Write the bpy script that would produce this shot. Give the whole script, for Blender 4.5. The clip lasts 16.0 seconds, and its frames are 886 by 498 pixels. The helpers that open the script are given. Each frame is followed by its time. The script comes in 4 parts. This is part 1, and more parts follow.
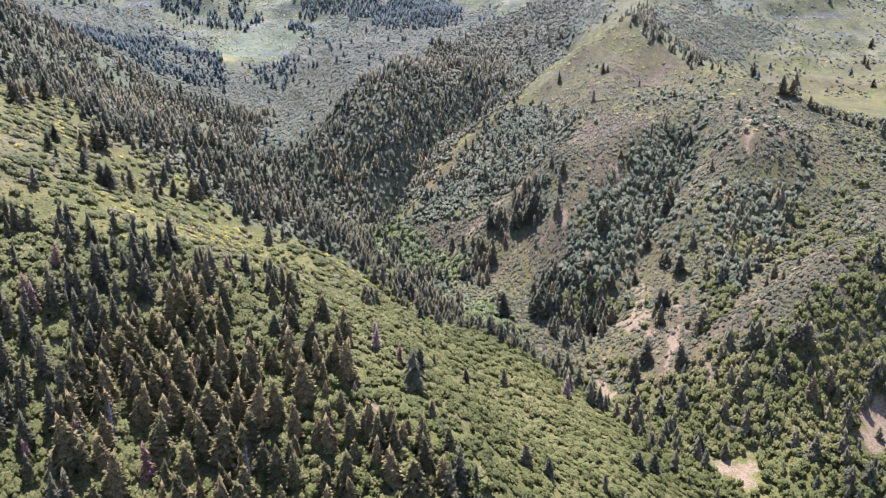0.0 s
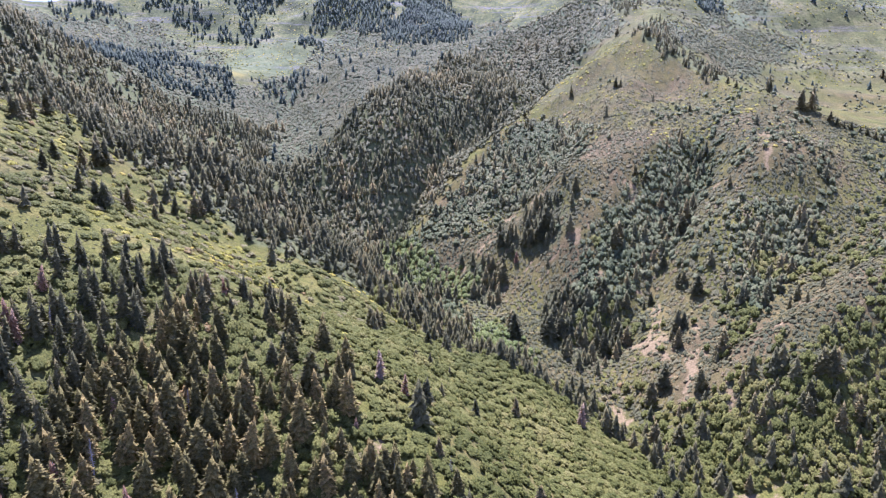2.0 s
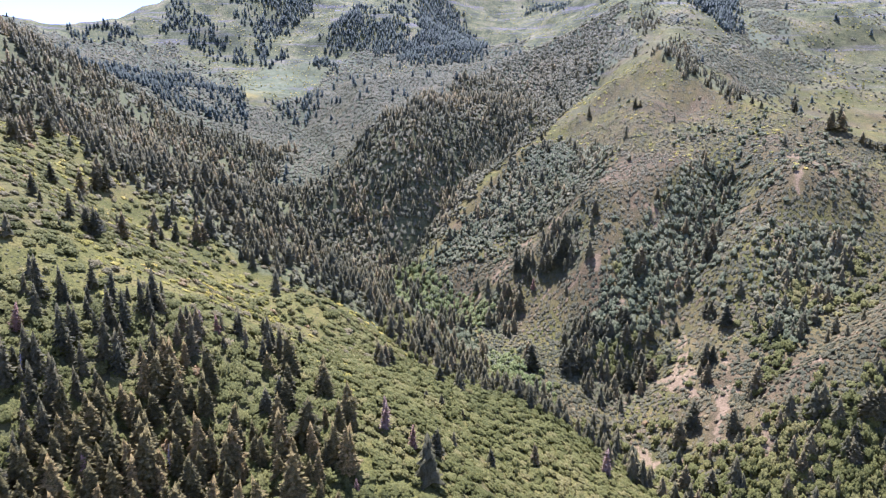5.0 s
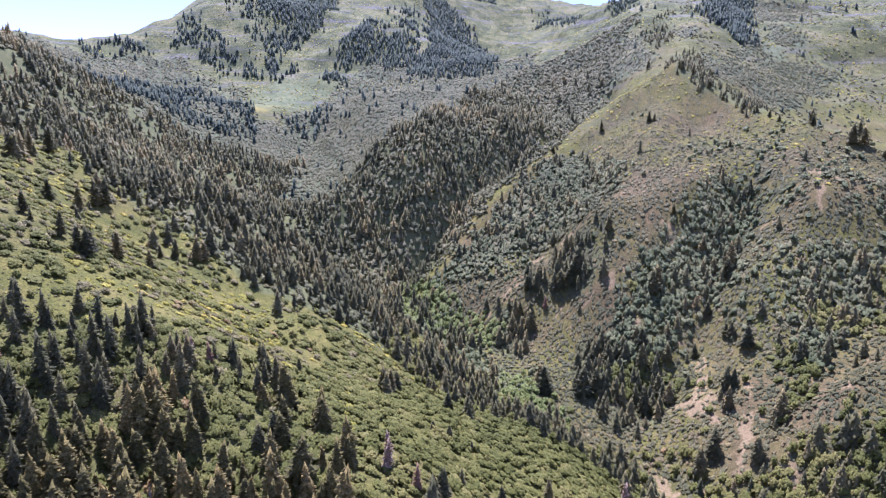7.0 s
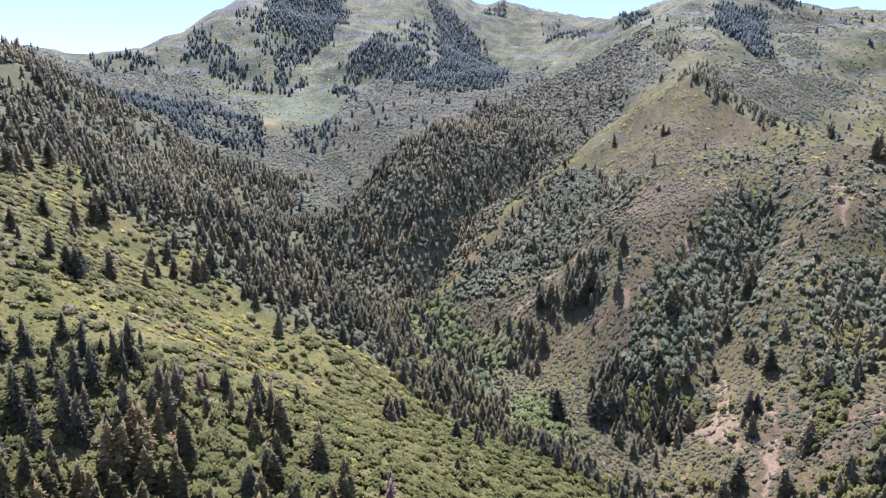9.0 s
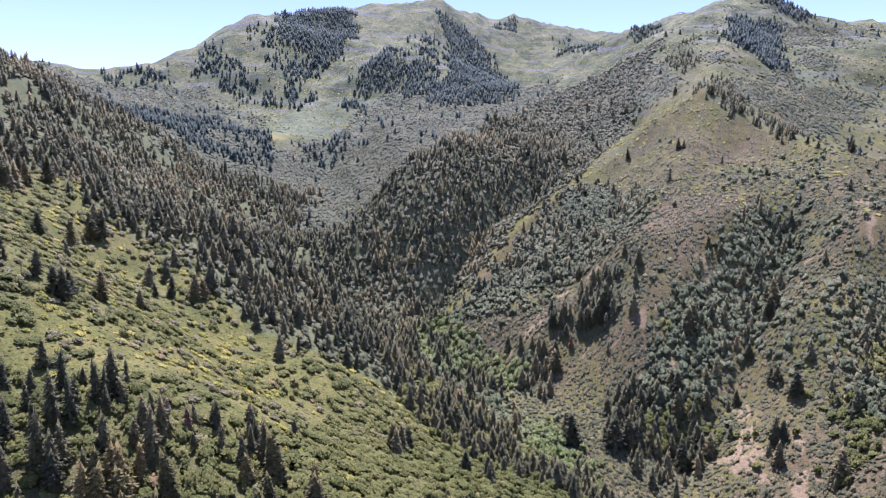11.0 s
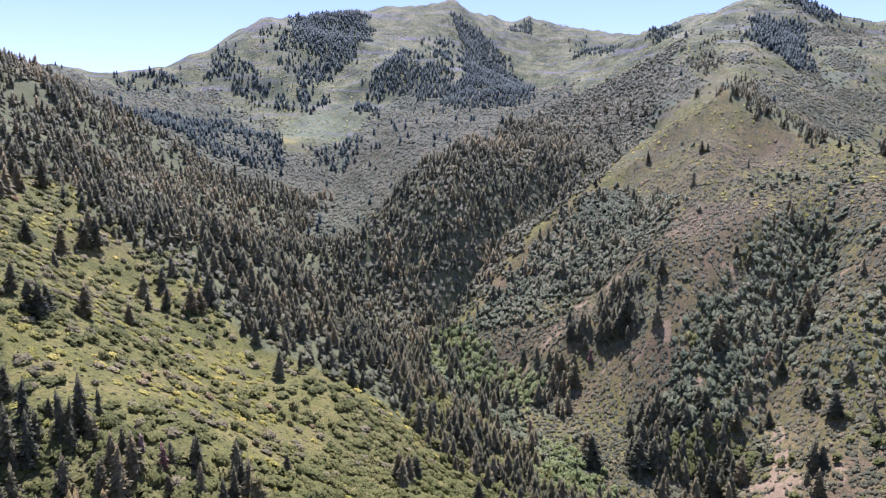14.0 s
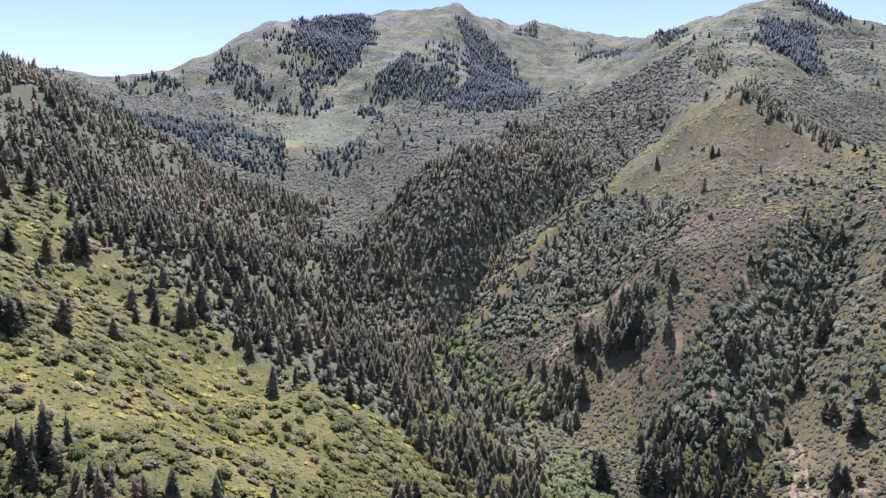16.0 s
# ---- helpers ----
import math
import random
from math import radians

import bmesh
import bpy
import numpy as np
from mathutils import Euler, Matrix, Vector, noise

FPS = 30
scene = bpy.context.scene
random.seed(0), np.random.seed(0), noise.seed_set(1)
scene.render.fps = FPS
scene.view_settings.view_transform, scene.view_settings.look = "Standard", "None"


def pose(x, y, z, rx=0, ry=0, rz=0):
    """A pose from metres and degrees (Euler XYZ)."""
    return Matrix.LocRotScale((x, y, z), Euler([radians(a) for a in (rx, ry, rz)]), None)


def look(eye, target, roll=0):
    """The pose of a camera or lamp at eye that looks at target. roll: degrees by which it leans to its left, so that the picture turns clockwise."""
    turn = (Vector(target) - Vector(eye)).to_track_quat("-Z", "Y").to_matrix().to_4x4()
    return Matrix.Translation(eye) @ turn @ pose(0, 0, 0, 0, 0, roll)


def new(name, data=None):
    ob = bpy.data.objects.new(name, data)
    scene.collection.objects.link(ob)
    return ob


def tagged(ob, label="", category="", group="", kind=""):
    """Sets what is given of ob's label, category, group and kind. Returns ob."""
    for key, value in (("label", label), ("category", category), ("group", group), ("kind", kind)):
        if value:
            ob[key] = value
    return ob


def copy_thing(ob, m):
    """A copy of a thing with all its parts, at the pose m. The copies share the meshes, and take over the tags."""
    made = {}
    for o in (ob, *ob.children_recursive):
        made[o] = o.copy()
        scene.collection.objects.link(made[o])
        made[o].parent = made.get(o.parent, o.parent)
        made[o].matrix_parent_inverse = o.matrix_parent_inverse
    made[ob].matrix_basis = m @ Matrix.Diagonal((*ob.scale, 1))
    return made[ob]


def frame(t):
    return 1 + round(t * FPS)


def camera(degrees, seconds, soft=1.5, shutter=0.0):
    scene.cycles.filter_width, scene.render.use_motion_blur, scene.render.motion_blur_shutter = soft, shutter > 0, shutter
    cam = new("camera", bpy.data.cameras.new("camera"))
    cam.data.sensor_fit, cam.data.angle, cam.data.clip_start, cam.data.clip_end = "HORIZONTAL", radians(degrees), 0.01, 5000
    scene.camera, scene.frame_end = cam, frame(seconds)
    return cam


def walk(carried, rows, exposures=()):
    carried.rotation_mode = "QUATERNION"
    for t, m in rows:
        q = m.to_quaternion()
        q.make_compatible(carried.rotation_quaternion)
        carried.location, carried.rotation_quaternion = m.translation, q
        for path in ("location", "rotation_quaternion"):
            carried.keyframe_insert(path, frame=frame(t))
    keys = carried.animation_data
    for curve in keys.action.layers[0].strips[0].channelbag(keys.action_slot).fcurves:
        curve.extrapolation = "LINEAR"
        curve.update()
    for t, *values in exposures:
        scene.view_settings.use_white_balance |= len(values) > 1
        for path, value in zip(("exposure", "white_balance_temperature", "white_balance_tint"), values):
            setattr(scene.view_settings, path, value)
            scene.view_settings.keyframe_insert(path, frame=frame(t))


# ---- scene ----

# ---------------------------------------------------------------- camera
cam = camera(70.1, 16.0, soft=1.15)
ALT = 300.0
FLIGHT = (  # seconds, x, y, height above the start, yaw, pitch, roll
    (0, 0, 0, 0, 0, -14.5, 0), (1, 0.3, 7.9, 0.2, 0.47, -13.91, 0.02), (2, 0.45, 15.8, 0.45, 0.91, -13.26, 0.04),
    (3, 0.55, 23.6, 0.67, 1.35, -12.68, 0.06), (4, 0.65, 31.5, 0.87, 1.8, -12.08, 0.09), (6.5, 1.05, 51.2, 1.28, 2.96, -10.59, 0.14),
    (8, 1.12, 63.4, 1.5, 3.66, -9.67, 0.19), (9, 1.0, 71.3, 1.8, 4.1, -9.11, 0.21), (11.0, 0.55, 87.6, 2.28, 5.03, -7.86, 0.26),
    (11.5, 0.46, 91.7, 2.38, 5.25, -7.62, 0.26), (12, 0.34, 95.8, 2.46, 5.48, -7.55, 0.25), (13, 0.0, 103.7, 2.7, 5.91, -7.54, 0.26),
    (14, -0.39, 111.9, 2.96, 6.34, -7.54, 0.26), (15, -0.9, 119.9, 3.21, 6.73, -7.54, 0.25), (15.5, -1.06, 124.0, 3.36, 6.77, -7.46, 0.25),
    (16, -1.14, 128.0, 3.5, 6.77, -7.17, 0.25))
walk(cam, [(t, pose(x, y, ALT + z, 90 + pitch, roll, yaw)) for t, x, y, z, yaw, pitch, roll in FLIGHT],
     exposures=((0, 1.74, 5050, 35), (16, 1.32, 5080, 39)))

# ---------------------------------------------------------------- light
SUN_AZIMUTH, SUN_HEIGHT = radians(-10), radians(65)   # azimuth to the right of +y
world = bpy.data.worlds.new("sky")
scene.world = world
world.use_nodes = True
wn = world.node_tree
sky = wn.nodes.new("ShaderNodeTexSky")
sky.sky_type, sky.sun_disc = "NISHITA", False
sky.sun_elevation, sky.sun_rotation = SUN_HEIGHT, SUN_AZIMUTH
sky.altitude, sky.air_density, sky.dust_density, sky.ozone_density = 1500, 1.0, 0.05, 1.8
wn.nodes["Background"].inputs["Strength"].default_value = 0.093
sky_tint = wn.nodes.new("ShaderNodeMix")
sky_tint.data_type, sky_tint.blend_type = "RGBA", "MULTIPLY"
sky_tint.inputs[0].default_value = 1.0
sky_tint.inputs[7].default_value = (1.11, 0.92, 1.0, 1)
wn.links.new(sky.outputs["Color"], sky_tint.inputs[6])
wn.links.new(sky_tint.outputs[2], wn.nodes["Background"].inputs["Color"])
sun = new("sun", bpy.data.lights.new("sun", "SUN"))
sun.data.energy, sun.data.angle, sun.data.color = 3.65, radians(0.5), (1.0, 0.95, 0.87)
sun.matrix_world = look((300 * math.sin(SUN_AZIMUTH), 300 * math.cos(SUN_AZIMUTH), 300 * math.tan(SUN_HEIGHT)), (0, 0, 0))

# ---------------------------------------------------------------- landforms
# crest, flank and stream lines: x, y, height relative to the drone's start
NEAR_FLANK = ((-112, 172, -107), (-131, 206, -88), (-160, 275, -56), (-194, 324, -37), (-86, 180, -114), (-33, 180, -124),
              (-5, 186, -126), (18, 198, -133), (47, 221, -151), (75, 264, -169), (-50, 222, -102), (-82, 226, -98),
              (-108, 262, -74), (-71, 296, -94), (-139, 347, -78), (-300, 330, 8), (-260, 200, -22), (-420, 250, 60))
NEAR_LOWER = ((-125, 397, -97), (-91, 399, -105), (-67, 347, -116), (-69, 455, -122), (-28, 405, -146), (5, 405, -162),
              (33, 373, -157), (17, 294, -147), (-14, 270, -118), (50, 281, -161), (72, 360, -182), (40, 263, -156), (-188, 372, -58), (-204, 429, -65), (-173, 434, -70))
NEAR_CREST = ((-420, 470, 38), (-302, 493, -9), (-281, 498, -17), (-245, 513, -35), (-214, 529, -44), (-154, 470, -80),
              (-138, 530, -90), (-113, 593, -138))
SIDE_GULLY = ((-190, 620, -116), (-280, 610, -68), (-370, 590, -26), (-470, 560, 22))
LEFT_FOREST = ((-432, 661, 28), (-526, 766, 48), (-483, 819, 24), (-446, 877, 5), (-406, 953, -9), (-351, 1025, -18),
               (-547, 828, 85), (-535, 894, 78), (-303, 867, -80), (-248, 908, -76), (-149, 763, -121), (-240, 740, -100),
               (-330, 740, -50))
LEFT_CREST = ((-760, 820, 215), (-628, 835, 132), (-616, 880, 120), (-630, 944, 114), (-690, 1060, 96))
STREAM = ((200, 60, -275), (206, 260, -236), (192, 345, -216), (114, 415, -217), (127, 500, -192), (93, 538, -184), (50, 546, -190),
          (-15, 627, -184), (-76, 692, -162), (-55, 735, -142), (-160, 850, -90), (-257, 984, -45))
BASIN = ((-275, 1107, -7), (-380, 1150, 43), (-279, 1295, 67), (-150, 1153, 62), (-40, 1309, 98), (25, 1340, 108), (-299, 1385, 112),
         (-285, 1448, 127), (-687, 1269, 114), (-624, 1367, 110), (-521, 1407, 114))
DARK_SPUR = ((-158, 815, -61), (-140, 880, -28), (-114, 900, -6), (-90, 935, 14), (-57, 1000, 33), (-19, 1080, 52), (-65, 850, -12), (-90, 808, -66), (-23, 825, -54), (30, 960, 26), (78, 1100, 40),
             (121, 1140, 44), (103, 1231, 108), (193, 1180, 92), (217, 1339, 181), (290, 1341, 222), (-20, 1010, 26), (33, 877, -44), (-153, 955, -36), (-125, 975, -12), (-98, 1010, 12), (-62, 1075, 33), (-21, 1155, 54), (144, 1077, 14))
RIGHT_SPUR = ((-17, 670, -152), (17, 782, -92), (65, 749, -92), (73, 686, -120), (28, 640, -150), (87, 852, -43), (142, 858, -29), (188, 802, -8),
              (165, 925, 10), (220, 955, 46), (212, 862, 20), (194, 955, 42), (271, 973, 83), (301, 920, 61), (286, 1113, 120))
RIGHT_FACE = ((267, 857, 7), (290, 778, -10), (316, 850, 26), (343, 760, 0), (385, 700, -20), (462, 660, -47), (294, 671, -24), (341, 662, -33), (291, 607, -50), (262, 585, -84),
              (204, 674, -41), (245, 654, -65), (168, 712, -56), (113, 679, -79), (110, 601, -129), (74, 608, -152))
RIGHT_LOWER = ((189, 613, -105), (216, 559, -118), (249, 542, -114), (281, 531, -127), (95, 519, -178), (136, 544, -161),
               (178, 544, -155), (176, 400, -190), (154, 378, -213), (240, 425, -150), (237, 480, -152), (288, 425, -122), (156, 475, -182), (188, 435, -176), (235, 389, -164), (257, 385, -173),
               (214, 366, -190), (217, 328, -210), (265, 352, -203), (400, 500, -110), (450, 380, -120))
RIGHT_BEHIND = ((346, 945, 45), (400, 840, 2), (497, 929, -6), (449, 1316, 195), (633, 1479, 232), (679, 1348, 200), (673, 1216, 106),
                (555, 1206, 114), (359, 1414, 252), (729, 1657, 305), (492, 1560, 318), (578, 1640, 362), (692, 1768, 372), (824, 1883, 360), (978, 2005, 380))
FAR_RIDGE = ((-884, 1412, 203), (-808, 1524, 215), (-751, 1695, 303), (-698, 1864, 384), (-492, 1997, 442), (-320, 2123, 476),
             (-213, 2188, 496), (-95, 2354, 494), (64, 2579, 528), (390, 2556, 453), (385, 1935, 370), (413, 1832, 334))
FAR_FACE = ((-715, 1518, 236), (-525, 1568, 229), (-280, 1544, 218), (-384, 1713, 296), (-179, 1860, 294), (-128, 1556, 215),
            (-60, 1640, 190), (33, 1767, 168), (123, 2158, 330), (20, 1990, 270), (377, 1780, 290), (300, 2200, 360), (-382, 1676, 268))
OUTSIDE = ((0, 3000, 300), (-900, 2600, 330), (900, 2800, 300), (-1500, 1500, 120), (-1050, 1700, 175), (-930, 1620, 195), (1400, 1300, 200), (-1200, 700, 300), (900, 700, 40),
           (0, -500, -280), (-500, -200, 60), (600, -100, -60), (0, 4600, 0), (-3500, 2000, 0), (3500, 2000, 0), (-3000, -1500, 0), (3000, -1500, 0), (-60, 60, -190), (60, 100, -215))
CONTROL = np.array(sum((NEAR_FLANK, NEAR_LOWER, NEAR_CREST, SIDE_GULLY, LEFT_FOREST, LEFT_CREST, STREAM, BASIN, DARK_SPUR,
                        RIGHT_SPUR, RIGHT_FACE, RIGHT_LOWER, RIGHT_BEHIND, FAR_RIDGE, FAR_FACE, OUTSIDE), ()), float)


def bend(r2):
    return 0.5 * r2 * np.log(r2 + 1e-6)


def spline_sheet(knots, stiff):
    p = knots[:, :2] / 300.0
    n = len(p)
    k = bend(((p[:, None] - p[None]) ** 2).sum(-1)) + stiff * np.eye(n)
    q = np.column_stack([np.ones(n), p])
    m = np.block([[k, q], [q.T, np.zeros((3, 3))]])
    return p, np.linalg.solve(m, np.concatenate([knots[:, 2], np.zeros(3)]))


SHEET = spline_sheet(CONTROL, 0.0006)


def lattice(seed, size):
    return np.random.RandomState(seed).rand(size, size)


LATTICE = lattice(7, 256)


def wave(x, y, cell, shift=0):
    """Smooth value noise from 0 to 1 with the given cell in metres."""
    u, v = x / cell + shift * 17.3, y / cell + shift * 31.7
    i, j = np.floor(u).astype(int), np.floor(v).astype(int)
    a, b = u - i, v - j
    a, b = a * a * (3 - 2 * a), b * b * (3 - 2 * b)
    i0, i1, j0, j1 = i % 256, (i + 1) % 256, j % 256, (j + 1) % 256
    return (LATTICE[i0, j0] * (1 - a) + LATTICE[i1, j0] * a) * (1 - b) + (LATTICE[i0, j1] * (1 - a) + LATTICE[i1, j1] * a) * b


CRESTS = (  # line, rise at the edge, half width
    ([(271, 973), (220, 955), (165, 925), (100, 880), (50, 830), (17, 785), (-15, 730), (-40, 700)], 13, 26),
    ([(-70, 735), (-44, 772), (-8, 824), (62, 914), (122, 970), (180, 1035), (215, 1110)], -26, 22),
    ([(271, 973), (316, 850), (343, 760), (385, 700), (462, 660)], 8, 26),
    ([(225, 850), (180, 740), (130, 680), (75, 645), (25, 630)], 8, 28),
    ([(150, 830), (95, 740), (40, 680), (0, 655)], -11, 24),
    ([(265, 680), (215, 600), (170, 540), (120, 500)], -12, 26),
    ([(371, 526), (269, 435), (222, 431), (190, 425)], 7, 18), ([(299, 493), (232, 454), (199, 442), (180, 436)], -6, 16),
    ([(-150, 872), (-114, 900), (-90, 935), (-57, 1000), (-19, 1080), (34, 1180)], 6, 24),
    ([(-213, 2188), (-190, 1960), (-170, 1800), (-128, 1640)], 34, 90),
    ([(-698, 1864), (-600, 1680), (-525, 1540)], 20, 90), ([(-420, 1980), (-380, 1780), (-340, 1650)], -8, 90),
    ([(492, 1560), (449, 1400), (400, 1250), (330, 1120)], 14, 60), ([(578, 1640), (640, 1480), (700, 1330)], 14, 60),
    ([(-15, 627), (-76, 692), (-160, 850), (-257, 984), (-275, 1107)], -7, 26), ([(-302, 493), (-245, 513), (-138, 530), (-100, 590)], 5, 22))


def line_distance(x, y, line):
    best = np.full(np.shape(x), 1e9)
    for (x0, y0), (x1, y1) in zip(line, line[1:]):
        dx, dy = x1 - x0, y1 - y0
        s = np.clip(((x - x0) * dx + (y - y0) * dy) / (dx * dx + dy * dy), 0, 1)
        best = np.minimum(best, np.hypot(x - x0 - s * dx, y - y0 - s * dy))
    return best


def height(x, y):
    """Ground height in the world."""
    x, y = np.asarray(x, float), np.asarray(y, float)
    p, w = SHEET
    flat_x, flat_y = x.ravel() / 300.0, y.ravel() / 300.0
    z = w[-3] + w[-2] * flat_x + w[-1] * flat_y
    for (a, b), c in zip(p, w[:-3]):
        z = z + c * bend((flat_x - a) ** 2 + (flat_y - b) ** 2)
    z = z.reshape(x.shape)
    for line, rise, half in CRESTS:
        z = z + rise * (np.exp(-line_distance(x, y, line) / half) - 0.2) * (line_distance(x, y, line) < half * 1.61)
    far = np.clip((np.hypot(x, y) - 250) / 1500, 0, 1)
    rough = (wave(x, y, 60, 1) - 0.5) * 6 + (wave(x, y, 22, 2) - 0.5) * 2.5 + (wave(x, y, 9, 3) - 0.5) * 0.8
    ribs = 0.5 - np.abs(wave(x, y, 110, 4) - 0.5) * 2
    gullies = 0.5 - np.abs(wave(x + 0.5 * y, y * 0.5, 42, 8) - 0.5) * 2
    return ALT + z + rough * (0.5 + far) + ribs * 22 * far ** 1.3 + gullies * 11 * np.clip(far * 1.6 - 0.6, 0, 1)
# ---- end of landforms ----

# ---------------------------------------------------------------- materials
def node(tree, kind, **values):
    n = tree.nodes.new(kind)
    for key, value in values.items():
        n.inputs[key].default_value = value
    return n


def ramp(tree, source, stops):
    n = tree.nodes.new("ShaderNodeValToRGB")
    while len(n.color_ramp.elements) < len(stops):
        n.color_ramp.elements.new(0.5)
    for e, (at, colour) in zip(n.color_ramp.elements, stops):
        e.position, e.color = at, (*colour, 1)
    tree.links.new(source, n.inputs["Fac"])
    return n.outputs["Color"]


def mixed(tree, fac, a, b, blend="MIX"):
    n = tree.nodes.new("ShaderNodeMix")
    n.data_type, n.blend_type = "RGBA", blend
    if isinstance(fac, float):
        n.inputs[0].default_value = fac
    else:
        tree.links.new(fac, n.inputs[0])
    for socket, value in ((n.inputs[6], a), (n.inputs[7], b)):
        if isinstance(value, tuple):
            socket.default_value = (*value, 1)
        else:
            tree.links.new(value, socket)
    return n.outputs[2]


def grain(tree, scale, detail=4.0, rough=0.6):
    where = tree.nodes.new("ShaderNodeNewGeometry")
    n = node(tree, "ShaderNodeTexNoise", Scale=scale, Detail=detail, Roughness=rough)
    tree.links.new(where.outputs["Position"], n.inputs["Vector"])
    return n.outputs["Fac"]


def named(tree, name):
    n = tree.nodes.new("ShaderNodeAttribute")
    n.attribute_name = name
    return n.outputs["Fac"]


def fresh(name):
    m = bpy.data.materials.new(name)
    m.use_nodes = True
    t = m.node_tree
    b = t.nodes["Principled BSDF"]
    b.inputs["Specular IOR Level"].default_value = 0.2
    return m, t, b


def foliage(name, stops, through_light=0.25, gloss=0.65, per_object=False, mottle=0.12):
    """Leaves or needles: colour runs with each plant's own tint, and light partly passes through."""
    m, t, b = fresh(name)
    if per_object:
        tint = t.nodes.new("ShaderNodeObjectInfo").outputs["Random"]
    else:
        tint = named(t, "tint")
    island = t.nodes.new("ShaderNodeNewGeometry").outputs["Random Per Island"]
    shift = t.nodes.new("ShaderNodeMath")
    shift.operation = "MULTIPLY_ADD"
    shift.inputs[1].default_value, shift.inputs[2].default_value = mottle * 2, -mottle
    t.links.new(island, shift.inputs[0])
    total = t.nodes.new("ShaderNodeMath")
    total.operation, total.use_clamp = "ADD", True
    t.links.new(tint, total.inputs[0])
    t.links.new(shift.outputs[0], total.inputs[1])
    colour = ramp(t, total.outputs[0], stops)
    fleck = ramp(t, grain(t, 1.7, 6.0, 0.72), ((0.36, (1.28, 1.25, 1.2)), (0.5, (0.92, 0.92, 0.9)), (0.64, (0.58, 0.61, 0.58))))
    colour = mixed(t, 1.0, colour, fleck, "MULTIPLY")
    t.links.new(colour, b.inputs["Base Color"])
    b.inputs["Roughness"].default_value = gloss
    leafy = node(t, "ShaderNodeBump", Strength=1.0, Distance=0.7)
    t.links.new(grain(t, 1.5, 6.0, 0.72), leafy.inputs["Height"])
    t.links.new(leafy.outputs[0], b.inputs["Normal"])
    glow = t.nodes.new("ShaderNodeBsdfTranslucent")
    t.links.new(colour, glow.inputs["Color"])
    mix = t.nodes.new("ShaderNodeMixShader")
    mix.inputs[0].default_value = through_light
    t.links.new(b.outputs[0], mix.inputs[1])
    t.links.new(glow.outputs[0], mix.inputs[2])
    t.links.new(mix.outputs[0], t.nodes["Material Output"].inputs["Surface"])
    return m


